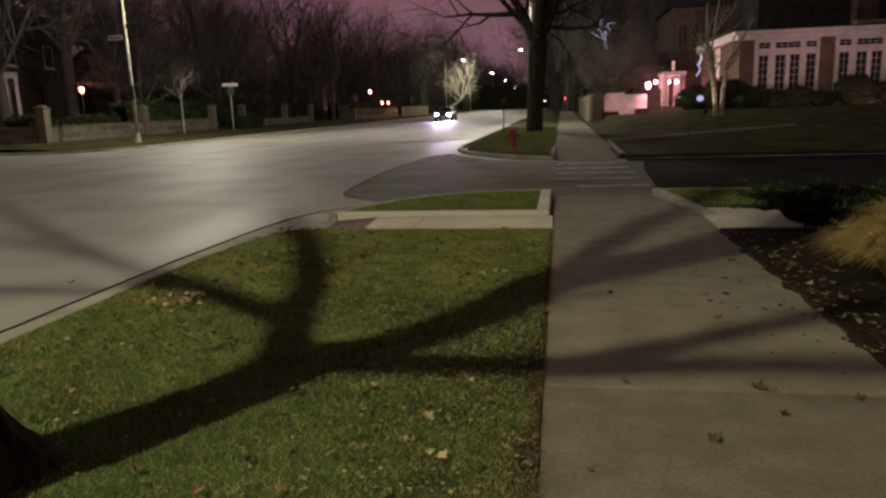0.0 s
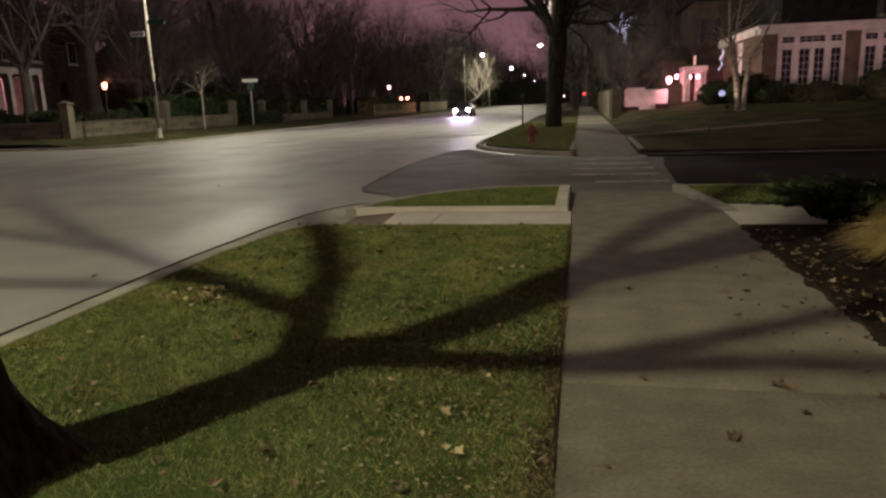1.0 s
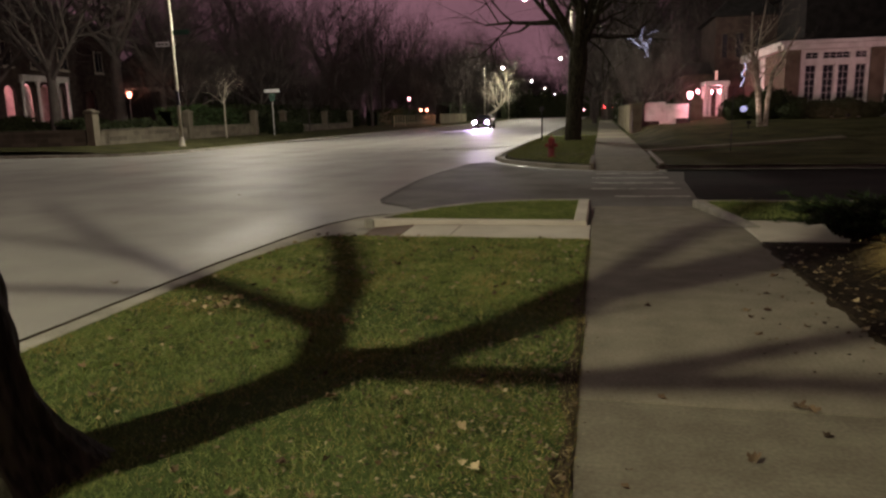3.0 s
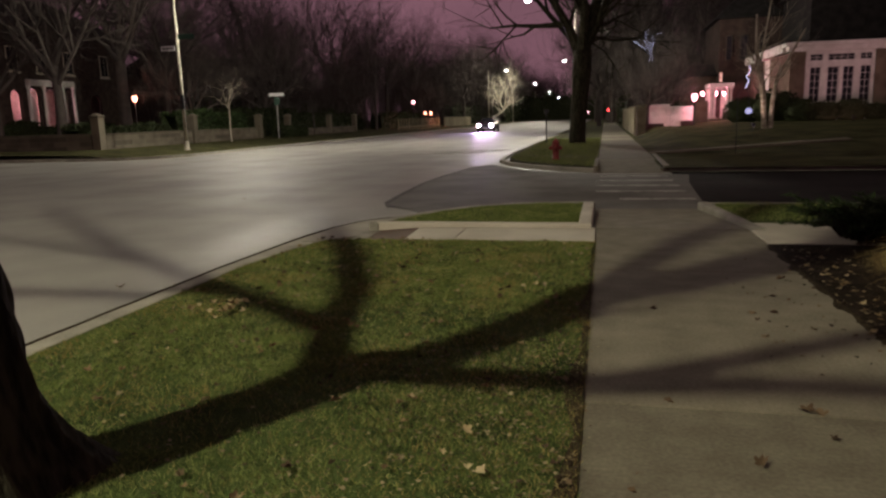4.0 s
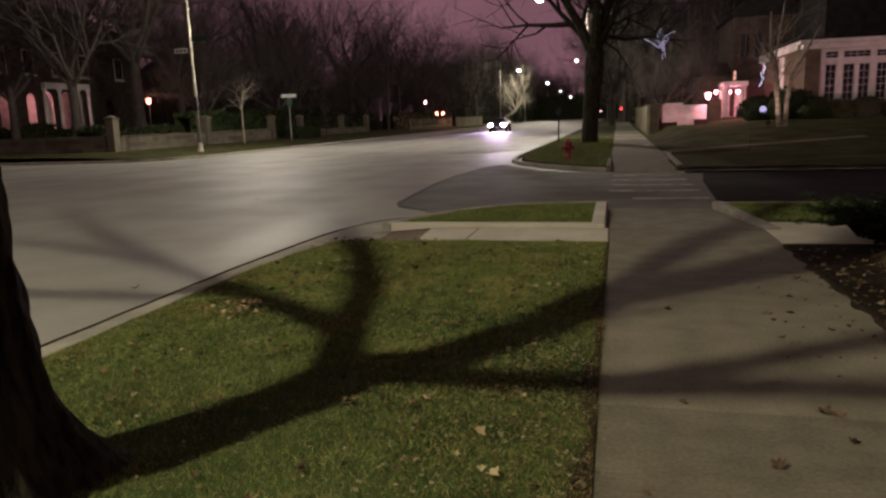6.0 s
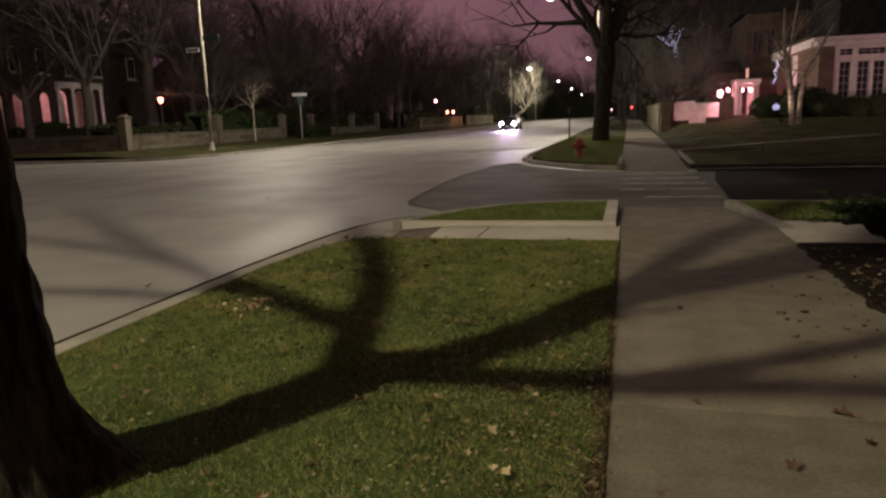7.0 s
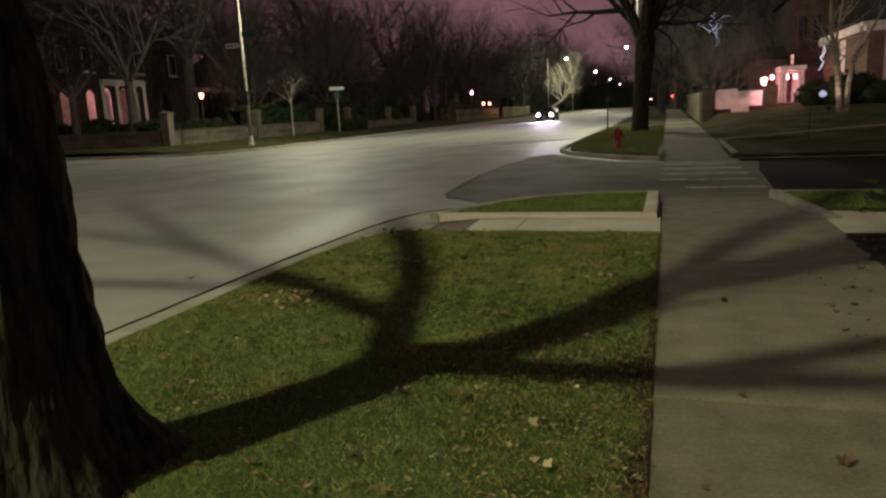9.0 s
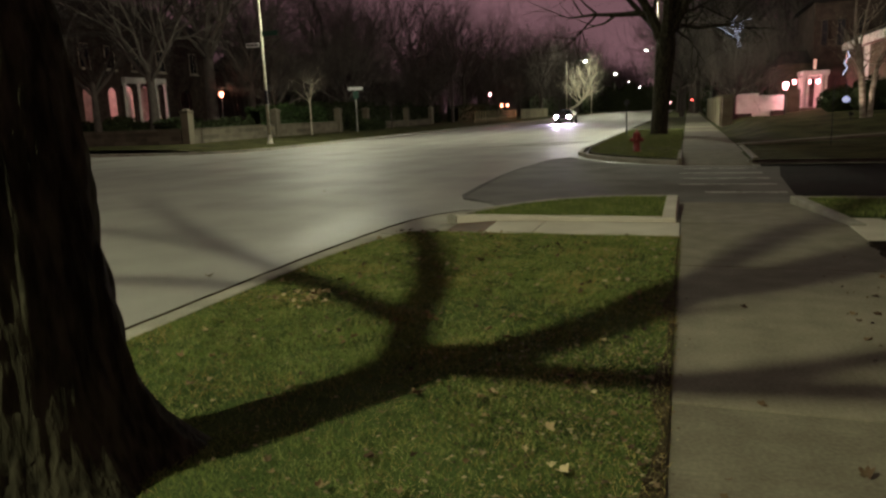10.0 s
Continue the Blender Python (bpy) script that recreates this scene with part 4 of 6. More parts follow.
for a, b in ((10.52, 11.345), (15.035, 15.815), (19.505, 20.295)):
    part("brick_pier", box(a, 45.9, BASE, b, 46.35, 4.75, 0.015), BRICK, wing)
part("cornice", box(10.35, 45.72, 4.755, 24.2, 46.35, 5.05, 0.03), WHITE, wing)
part("cornice_top", box(10.15, 45.55, 5.055, 24.3, 46.35, 5.27, 0.04), WHITE, wing)
part("side_wall", box(10.55, 46.355, BASE, 10.85, 51.4, 4.75), BRICK, wing)
part("side_wall", box(10.55, 53.0, BASE, 10.85, 58.0, 4.75), BRICK, wing)
part("side_lintel", box(10.55, 51.4, 3.4, 10.85, 53.0, 4.75), WHITE, wing)
part("side_door", box(10.62, 51.45, BASE, 10.7, 52.95, 3.4, 0.01), WHITE, wing)
part("side_cornice", box(10.15, 46.36, 4.76, 10.9, 58.0, 5.27, 0.03), WHITE, wing)
part("flat_roof", box(10.2, 46.0, 5.275, 24.2, 60.0, 5.4), ROOF, wing)
part("back_wall", box(10.85, 57.7, BASE, 24.2, 58.0, 5.27), BRICK, wing)
part("end_wall", box(24.0, 46.36, BASE, 24.3, 57.7, 5.05), BRICK, wing)
part("upper_storey", box(12.6, 50.5, 5.4, 24.0, 58.0, 9.0), ROOF, wing)
bm = bmesh.new()
bm_pts = [(12.2, 50.1, 9.0), (24.4, 50.1, 9.0), (24.4, 58.4, 9.0), (12.2, 58.4, 9.0), (14.5, 54.2, 12.0), (22.0, 54.2, 12.0)]
bv_ = [bm.verts.new(p) for p in bm_pts]
for f in ((0, 1, 5, 4), (1, 2, 5), (2, 3, 4, 5), (3, 0, 4), (3, 2, 1, 0)):
    bm.faces.new([bv_[i] for i in f])
part("roof", bm, ROOF, wing)
part("parapet_urn_base", box(17.0, 46.2, 5.4, 18.6, 46.9, 5.62, 0.03), CONCRETE, wing)
part("chimney", box(17.2, 46.9, 5.4, 18.4, 47.9, 8.2, 0.02), BRICK_DARK, wing)

# the main house with the lit porch
main = thing("house", (0, 0, 0), "two-storey dark brick house with a lit white porch", "house")
part("wall", box(8.3, 58.0, 0.4, 12.6, 66.0, 8.2), BRICK_DARK, main)
part("low_wing", box(6.2, 58.5, 0.4, 8.3, 65.0, 4.1), BRICK, main)
bm = bmesh.new()
for pts in ([(5.8, 58.1, 4.1), (8.3, 58.1, 4.1), (8.3, 60.5, 5.1), (6.6, 60.5, 5.1)], [(8.3, 65.4, 4.1), (5.8, 65.4, 4.1), (6.6, 62.5, 5.1), (8.3, 62.5, 5.1)], [(5.8, 65.4, 4.1), (5.8, 58.1, 4.1), (6.6, 60.5, 5.1), (6.6, 62.5, 5.1)], [(6.6, 60.5, 5.1), (8.3, 60.5, 5.1), (8.3, 62.5, 5.1), (6.6, 62.5, 5.1)]):
    bm.faces.new([bm.verts.new(p) for p in pts])
part("low_roof", bm, ROOF, main)
bm = bmesh.new()
bv_ = [bm.verts.new(p) for p in ((7.9, 57.6, 8.2), (13.0, 57.6, 8.2), (13.0, 66.4, 8.2), (7.9, 66.4, 8.2), (10.4, 60.5, 10.6), (10.4, 63.5, 10.6))]
for f in ((0, 1, 4), (1, 2, 5, 4), (2, 3, 5), (3, 0, 4, 5), (3, 2, 1, 0)):
    bm.faces.new([bv_[i] for i in f])
part("roof", bm, ROOF, main)
for a, b, z0, z1, g in ((8.75, 9.2, 5.2, 7.0, GLASS), (9.75, 10.3, 5.2, 7.0, GLASS), (8.36, 8.62, 3.6, 4.35, WARM_PANE), (10.4, 10.55, 3.9, 4.7, WARM_PANE), (11.1, 11.7, 5.2, 7.0, GLASS)):
    window_unit("window", main, a, z0, b, z1, 1, 2, 57.95, g, STONE)
part("porch_floor", box(7.4, 55.3, 0.3, 8.98, 58.0, 0.95, 0.02), CONCRETE, main)
part("porch_roof", box(7.36, 55.1, 3.15, 9.02, 58.0, 3.45, 0.03), WHITE, main)
for x in (7.52, 7.74, 8.64, 8.86):
    part("porch_column", lathe([(0.14, 0.95), (0.14, 1.05), (0.1, 1.1), (0.085, 3.0), (0.13, 3.06), (0.13, 3.149)], 14, (x, 55.4, 0)), WHITE, main)
part("porch_back", box(7.45, 57.8, 0.951, 8.95, 57.95, 3.149), WHITE, main)
part("front_door", box(7.9, 57.7, 0.96, 8.5, 57.79, 2.95, 0.01), BRICK_DARK, main)
part("side_porch", box(6.5, 55.6, 0.3, 7.34, 58.4, 2.25, 0.02), BRICK, main)


def porch_lamp(at, glass, label, watts, colour):
    root = thing("porch_lamp", at, label, "wall lamp", "porch lamps")
    part("lantern", lathe([(0.03, -0.16), (0.1, -0.12), (0.14, 0.08), (0.05, 0.16)], 10), glass, root)
    part("lantern_cap", lathe([(0.15, 0.165), (0.08, 0.22), (0.02, 0.27)], 10), DARK_METAL, root)
    raw("bracket", *rod([(0, 0, 0.25), (0, 0, 0.42)], 0.018), DARK_METAL, root)
    lamp_light("porch_light", (at[0], at[1] - 0.3, at[2] - 0.05), watts, colour, 0.12)
    return root


for lx in (7.93, 8.5):
    porch_lamp((lx, 56.2, 2.72), PINK_GLASS, "glowing pinkish porch lantern hanging from the ceiling", 70, PORCH_LIGHT)
porch_lamp((6.98, 56.1, 2.76), PINK_GLASS, "glowing pinkish porch lantern by the side entrance", 60, PORCH_LIGHT)
post_lamp((5.85, 51.0, 0.3), 2.1, PINK_GLASS, "lantern on a post before the white yard wall, glowing pink", 260, PORCH_LIGHT)

# white garden wall glowing in the porch light, brick pillar and fence by the footpath
yard_wall = thing("yard_wall", (0, 0, 0), "white rendered yard wall lit pink by lamps", "wall")
part("panel", box(2.75, 52.0, -0.1, 4.35, 52.25, 1.95, 0.01), WHITE, yard_wall)
part("panel", box(4.36, 52.0, 0.0, 6.0, 52.25, 1.88, 0.01), WHITE, yard_wall)
part("brick_base", box(2.72, 51.88, -0.1, 4.0, 51.98, 0.74, 0.01), BRICK_DARK, yard_wall)
part("brick_base", box(5.1, 51.86, -0.1, 6.0, 51.98, 0.9, 0.01), BRICK_DARK, yard_wall)
part("coping", box(2.7, 51.95, 1.952, 4.4, 52.3, 2.03, 0.01), WHITE, yard_wall)
pillar = thing("gate_pillar", (2.24, 47.2, 0.03), "square tan brick pillar beside the footpath", "pillar")
part("shaft", box(-0.3, -0.3, -0.1, 0.3, 0.3, 1.8, 0.015), BRICK, pillar)
part("cap", box(-0.34, -0.34, 1.8, 0.34, 0.34, 1.95, 0.02), CONCRETE, pillar)
side_fence = thing("board_fence", (1.95, 49.0, 0.03), "tan board fence along the footpath", "fence")
for k in range(16):
    part("fence_board", box(-0.04, k * 1.9, -0.1, 0.04, k * 1.9 + 1.86, 1.85, 0.012), FENCE_WOOD, side_fence)
for k in range(9):
    part("fence_post", box(-0.1, k * 3.8 - 0.08, -0.1, -0.045, k * 3.8 + 0.08, 1.95, 0.01), FENCE_WOOD, side_fence)

# floodlights in the lawn that wash the wing and the pale stems
def floodlight(at, target, watts, colour, degrees):
    root = thing("garden_floodlight", at, "small dark floodlight set in the lawn", "floodlight", "floodlights")
    raw("stake", *rod([(0, 0, -0.15), (0, 0, 0.14)], 0.02), DARK_METAL, root)
    part("housing", box(-0.1, -0.06, 0.14, 0.1, 0.06, 0.28, 0.02), DARK_METAL, root)
    beam_light("flood_light", (at[0], at[1], at[2] + 0.36), target, watts, colour, degrees, 0.08)
    return root


floodlight((12.6, 41.0, 0.8), (13.2, 46, 3.4), 135, (1.0, 0.5, 0.52), 100)
floodlight((17.2, 41.0, 0.85), (17.6, 46, 3.4), 135, (1.0, 0.5, 0.52), 120)
floodlight((7.0, 37.0, 0.6), (7.8, 38.2, 2.4), 75, (1.0, 0.75, 0.62), 70)

# house across the street, arches lit from within a porch
old_house = thing("house", (-50.0, 46.0, 0.2), "dark brick house with a pink-lit arched porch", "house")


def arch_panel(y0, y1, z0, z1, bays, parent):
    """A wall facing +x pierced by round-headed arches: bays of (centre y, half width, spring height)."""
    bm = bmesh.new()
    cuts = sorted(bays)
    y = y0
    for c, hw, sp in cuts:
        add_box(bm, -0.35, y, z0, 0.0, c - hw, z1)
        n = 10
        for k in range(n):
            a0, a1 = math.pi * k / n, math.pi * (k + 1) / n
            ya, yb = c - hw * math.cos(a0), c - hw * math.cos(a1)
            za, zb = sp + hw * math.sin(a0), sp + hw * math.sin(a1)
            vs = [bm.verts.new((x, yy, zz)) for x in (-0.35, 0.0) for yy, zz in ((ya, za), (yb, zb), (yb, z1), (ya, z1))]
            for f in ((4, 5, 6, 7), (3, 2, 1, 0), (0, 1, 5, 4)):
                bm.faces.new([vs[i] for i in f])
        y = c + hw
    add_box(bm, -0.35, y, z0, 0.0, y1, z1)
    bmesh.ops.recalc_face_normals(bm, faces=bm.faces)
    return part("arcade_wall", bm, BRICK_DARK, parent)


BAYS = [(2.1, 0.5, 4.1), (4.0, 0.62, 4.1), (6.95, 0.65, 4.1), (9.0, 0.72, 4.25), (11.2, 0.95, 4.0), (13.0, 0.5, 4.4), (17.0, 0.8, 3.7)]
arch_panel(-8.0, 22.0, -0.4, 5.3, BAYS, old_house)
part("entablature", box(0.002, 8.1, 5.12, 0.45, 13.7, 5.66, 0.03), WHITE, old_house)
for c in (8.15, 9.95, 12.3, 13.62):
    part("portico_column", lathe([(0.24, -0.3), (0.24, 0.2), (0.17, 0.3), (0.14, 4.85), (0.22, 5.0), (0.22, 5.118)], 14, (0.24, c, 0)), WHITE, old_house)
part("upper_wall", box(-0.35, -8, 5.3, 0.0, 22.0, 10.2), BRICK_DARK, old_house)
part("porch_floor", box(-3.0, -8, -0.4, -0.36, 22.0, 0.9), CONCRETE, old_house)
part("back_wall", box(-3.4, -8, -0.4, -3.05, 22.0, 10.0), STUCCO, old_house)
part("end_wall", box(-10, 21.7, -0.4, -0.36, 22.0, 10.0), BRICK_DARK, old_house)
part("porch_ceiling", box(-3.04, -7.9, 5.0, -0.36, 21.6, 5.2), WHITE, old_house)
bm = bmesh.new()
bv_ = [bm.verts.new(p) for p in ((0.5, -8.5, 10.2), (0.5, 22.5, 10.2), (-10.5, 22.5, 10.2), (-10.5, -8.5, 10.2), (-5, -4, 13.6), (-5, 18, 13.6))]
for f in ((0, 1, 5, 4), (1, 2, 5), (2, 3, 4, 5), (3, 0, 4), (3, 2, 1, 0)):
    bm.faces.new([bv_[i] for i in f])
part("roof", bm, ROOF, old_house)
for c in (4.0, 6.95, 10.2, 13.6, 18.6, 1.0):
    f = bmesh.new()
    add_box(f, 0.002, c - 0.6, 6.3, 0.05, c + 0.6, 8.4)
    w = part("window", f, STUCCO, old_house)
    part("pane", box(0.052, c - 0.5, 6.4, 0.062, c - 0.02, 8.3), GLASS, w)
    part("pane", box(0.052, c + 0.02, 6.4, 0.062, c + 0.5, 8.3), GLASS, w)
    part("window_sill", box(0.002, c - 0.7, 6.16, 0.16, c + 0.7, 6.29), CONCRETE_PALE, w)
for c in (8.6, 9.3, 10.5, 12.8, 13.2):
    part("curtain", box(-0.62, c - 0.3, 0.9, -0.5, c + 0.3, 4.4, 0.03), CURTAIN, old_house)
for c, w in ((11.6, 120), (4.3, 12), (7.0, 7)):
    porch_lamp((-51.3, 46 + c, 4.3), PINK_GLASS, "glowing pinkish lantern in the arched porch", w, (1.0, 0.42, 0.52))
lone = thing("house", (-52.0, 80.0, 0.2), "unlit dark brick house behind garden trees", "house")
part("wall", box(-8, 0, -0.4, 0, 16, 7.5), BRICK_DARK, lone)
for c in (3.0, 7.5, 12.0):
    for z in (1.2, 4.6):
        w = part("window", box(0.002, c - 0.6, z, 0.05, c + 0.6, z + 1.8), WHITE, lone)
        part("pane", box(0.052, c - 0.5, z + 0.1, 0.062, c + 0.5, z + 1.7), GLASS, w)
bm = bmesh.new()
bv_ = [bm.verts.new(p) for p in ((0.5, -0.5, 7.5), (0.5, 16.5, 7.5), (-8.5, 16.5, 7.5), (-8.5, -0.5, 7.5), (-4, 2, 11), (-4, 14, 11))]
for f in ((0, 1, 5, 4), (1, 2, 5), (2, 3, 4, 5), (3, 0, 4), (3, 2, 1, 0)):
    bm.faces.new([bv_[i] for i in f])
part("roof", bm, ROOF, lone)
post_lamp((-35.2, 48.6, 0.2), 3.35, ORANGE_GLASS, "tall lantern glowing orange among garden trees", 120, (1.0, 0.36, 0.26))
far_house = thing("house", (-62.0, 112.0, 0.2), "distant pale house glimpsed through trees", "house")
part("wall", box(-8, 0, -0.4, 0, 34, 9.0), STUCCO, far_house)
for c in (4, 10, 16, 22, 28):
    for z in (1.5, 5.5):
        w = part("window", box(0.002, c - 0.7, z, 0.05, c + 0.7, z + 1.9), WHITE, far_house)
        part("pane", box(0.052, c - 0.6, z + 0.1, 0.062, c + 0.6, z + 1.8), GLASS, w)
bm = bmesh.new()
bv_ = [bm.verts.new(p) for p in ((0.6, -0.6, 9), (0.6, 34.6, 9), (-8.6, 34.6, 9), (-8.6, -0.6, 9), (-4, 3, 13), (-4, 31, 13))]
for f in ((0, 1, 5, 4), (1, 2, 5), (2, 3, 4, 5), (3, 0, 4), (3, 2, 1, 0)):
    bm.faces.new([bv_[i] for i in f])
part("roof", bm, ROOF, far_house)
for c in (7.0, 19.0):
    porch_lamp((-61.0, 112 + c, 6.0), PINK_GLASS, "pinkish lantern on a distant house wall", 420, PORCH_LIGHT)
for k, (c, z) in enumerate(((127.0, 6.5), (128.2, 6.9), (129.4, 6.6), (130.6, 6.4))):
    porch_lamp((-50.0, c, z), PINK_GLASS, "small pale lantern glowing far among trees", 12, (1.0, 0.6, 0.55))

# red lamp down the footpath
red = thing("warning_lamp", (0.76, 150.0, 0.03), "small red warning lamp on a far post", "warning lamp")
raw("post", *rod([(0, 0, -0.1), (0, 0, 2.0)], 0.05), DARK_METAL, red)
part("lens", lathe([(0.05, 2.0), (0.2, 2.08), (0.22, 2.25), (0.1, 2.4)], 12), RED_GLASS, red)
raw("arm", *rod([(0.2, 0, 2.1), (2.6, 0, 2.0)], 0.06), RED_GLASS, red)
porch_lamp((-3.4, 152.0, 1.9), PINK_GLASS, "small lantern glowing far down the footpath", 5, (1.0, 0.8, 0.7))

# garden globe and stake on the lawn
globe = thing("globe_lantern", (4.35, 25.8, 0.06), "pale blue globe lantern on a thin garden hook", "garden lamp")
raw("hook", *rod([(0, 0, -0.1), (0, 0, 1.9), (0.06, 0, 2.1), (0.2, 0, 2.16), (0.33, 0, 2.05), (0.35, 0, 1.52)], 0.014), DARK_METAL, globe)
part("globe", lathe([(0.01, 1.31), (0.06, 1.325), (0.1, 1.36), (0.115, 1.41), (0.1, 1.46), (0.06, 1.5), (0.02, 1.52)], 18, (0.35, 0, 0)), GLOBE_GLASS, globe)
raw("curled_wire", *rod([(0.2, 0, 2.16), (0.32, 0, 2.4), (0.22, 0, 2.55), (0.36, 0, 2.75), (0.3, 0, 2.9)], 0.012), ICE_GLASS, globe)

# ---- car coming down the street ----
CAR_X, CAR_Y = -12.2, 76.0
car = thing("car", (CAR_X, CAR_Y, crown(CAR_X)), "dark saloon car with bright headlamps", "car", turn=180)
sections = [(-2.25, 0.62, 0.35, 0.72, 0.72), (-2.1, 0.82, 0.25, 0.95, 0.95), (-1.5, 0.88, 0.22, 1.02, 1.02), (-0.9, 0.9, 0.2, 0.98, 1.3), (-0.2, 0.9, 0.2, 0.95, 1.44), (0.5, 0.9, 0.2, 0.93, 1.4), (1.1, 0.9, 0.2, 0.9, 1.05), (1.8, 0.88, 0.22, 0.82, 0.86), (2.2, 0.8, 0.26, 0.7, 0.72), (2.32, 0.66, 0.34, 0.6, 0.6)]
cvv, cff = [], []
for y, w, zb, zs, zt in sections:
    cab = 0.62 if zt > zs + 0.1 else 0.9
    cvv += [(-w * 0.9, y, zb), (-w, y, zb + 0.2), (-w, y, zs - 0.08), (-w * 0.93, y, zs), (-w * cab, y, zt), (w * cab, y, zt), (w * 0.93, y, zs), (w, y, zs - 0.08), (w, y, zb + 0.2), (w * 0.9, y, zb)]
for k in range(len(sections) - 1):
    for j in range(10):
        a, b = k * 10 + j, k * 10 + (j + 1) % 10
        cff.append((a, b, b + 10, a + 10))
cff += [tuple(range(10)), tuple(range((len(sections) - 1) * 10, len(sections) * 10))[::-1]]
raw("body", cvv, cff, CAR_PAINT, car, smooth=False)
raw("windscreen", [(-0.72, 1.08, 0.97), (0.72, 1.08, 0.97), (0.5, 0.52, 1.4), (-0.5, 0.52, 1.4), (-0.72, 1.1, 0.985), (0.72, 1.1, 0.985), (0.5, 0.54, 1.42), (-0.5, 0.54, 1.42)], [(4, 5, 6, 7), (0, 3, 2, 1), (0, 1, 5, 4), (2, 3, 7, 6), (1, 2, 6, 5), (3, 0, 4, 7)], GLASS, car)
for wx in (-0.84, 0.84):
    for wy in (-1.4, 1.42):
        e = Euler((0, radians(90), 0)).to_matrix()
        wheel = part("tyre", lathe([(0.2, -0.1), (0.31, -0.1), (0.33, -0.06), (0.33, 0.06), (0.31, 0.1), (0.2, 0.1)], 20, (wx, wy, 0.33), e), RUBBER, car)
        part("rim", lathe([(0.05, -0.105), (0.2, -0.104), (0.2, 0.104), (0.05, 0.105)], 14, (wx, wy, 0.33), e), CHROME, wheel)
for wx in (-0.64, 0.64):
    e = Euler((radians(-90), 0, 0)).to_matrix()
    part("headlamp", lathe([(0.16, 0.0), (0.17, 0.05), (0.12, 0.08), (0.02, 0.09)], 14, (wx, 2.2, 0.64), e), HEAD_GLASS, car)
    beam_light("headlight", (CAR_X - wx, CAR_Y - 2.36, 0.62 + crown(CAR_X)), (CAR_X + 2.5 - wx, CAR_Y - 34, 0.0), 4200, (0.78, 0.56, 1.0), 60, 0.1)
part("grille", box(-0.45, 2.3, 0.42, 0.45, 2.36, 0.58, 0.01), DARK_METAL, car)
part("licence_plate", box(-0.24, 2.362, 0.36, 0.24, 2.372, 0.46, 0.004), SIGN_BACK, car)

# ---- hedges, shrubs and thickets ----
def leaf_cloud(count, inside, size, rng, flat=0.0):
    """Small two-sided leaf triangles scattered by inside(), which gives a place and an outward way."""
    verts, faces = [], []
    for k in range(count):
        p, n = inside(rng)
        t = Vector((rng.uniform(-1, 1), rng.uniform(-1, 1), rng.uniform(-1, 1)))
        u = n.cross(t)
        u = u.normalized() if u.length > 1e-3 else Vector((1, 0, 0))
        w = (n + t * 0.7).normalized()
        s = size * rng.uniform(0.6, 1.3)
        i = len(verts)
        verts += [tuple(p - u * s * 0.45), tuple(p + u * s * 0.45), tuple(p + w * s + u * s * 0.1)]
        faces.append((i, i + 1, i + 2))
    return verts, faces


def round_bush(at, rx, ry, rz, seed, label, name="bush", category="bush", group="", material=LEAFAGE, count=1500, size=0.11):
    root = thing(name, at, label, category, group)
    rng = random.Random(seed)

    def inside(r):
        a, c = r.uniform(0, 2 * math.pi), r.uniform(-0.35, 1)
        s = math.sqrt(max(0, 1 - c * c))
        n = Vector((s * math.cos(a), s * math.sin(a), c))
        bump = 1 + 0.16 * noise.noise(n * 2.3 + Vector((seed, 0, 0))) + 0.06 * noise.noise(n * 6)
        d = bump * r.uniform(0.86, 1.03)
        return Vector((n.x * rx * d, n.y * ry * d, rz * 0.42 + n.z * rz * 0.58 * d)), n

    raw("foliage", *leaf_cloud(count, inside, size, rng), material, root)
    core = bmesh.new()
    bmesh.ops.create_icosphere(core, subdivisions=2, radius=1.0)
    for v in core.verts:
        v.co = Vector((v.co.x * rx * 0.85, v.co.y * ry * 0.85, rz * 0.42 + v.co.z * rz * 0.5)) * (1 + 0.08 * noise.noise(v.co * 3))
    part("inner_mass", core, LEAFAGE, root)
    return root


for k, (x, y, rx, rz) in enumerate(((12.1, 44.4, 0.95, 1.05), (13.5, 44.5, 1.05, 1.15), (14.7, 44.3, 0.7, 0.85), (16.4, 44.0, 1.2, 1.7), (18.6, 44.2, 1.1, 1.45), (20.4, 44.3, 1.1, 1.7), (22.2, 44.2, 1.1, 1.8))):
    round_bush((x, y, 0.78), rx, 0.8, rz, 100 + k, "dark clipped boxwood bush before the windows", group="boxwood bushes", name="boxwood_bush")
for k, (x, y, rx, rz) in enumerate(((9.6, 45.0, 1.5, 1.9), (8.2, 46.5, 1.2, 1.5), (10.7, 44.0, 1.0, 1.3))):
    round_bush((x, y, 0.7), rx, 1.0, rz, 130 + k, "large dark evergreen shrub by the house", name="evergreen_shrub", group="evergreen shrubs")


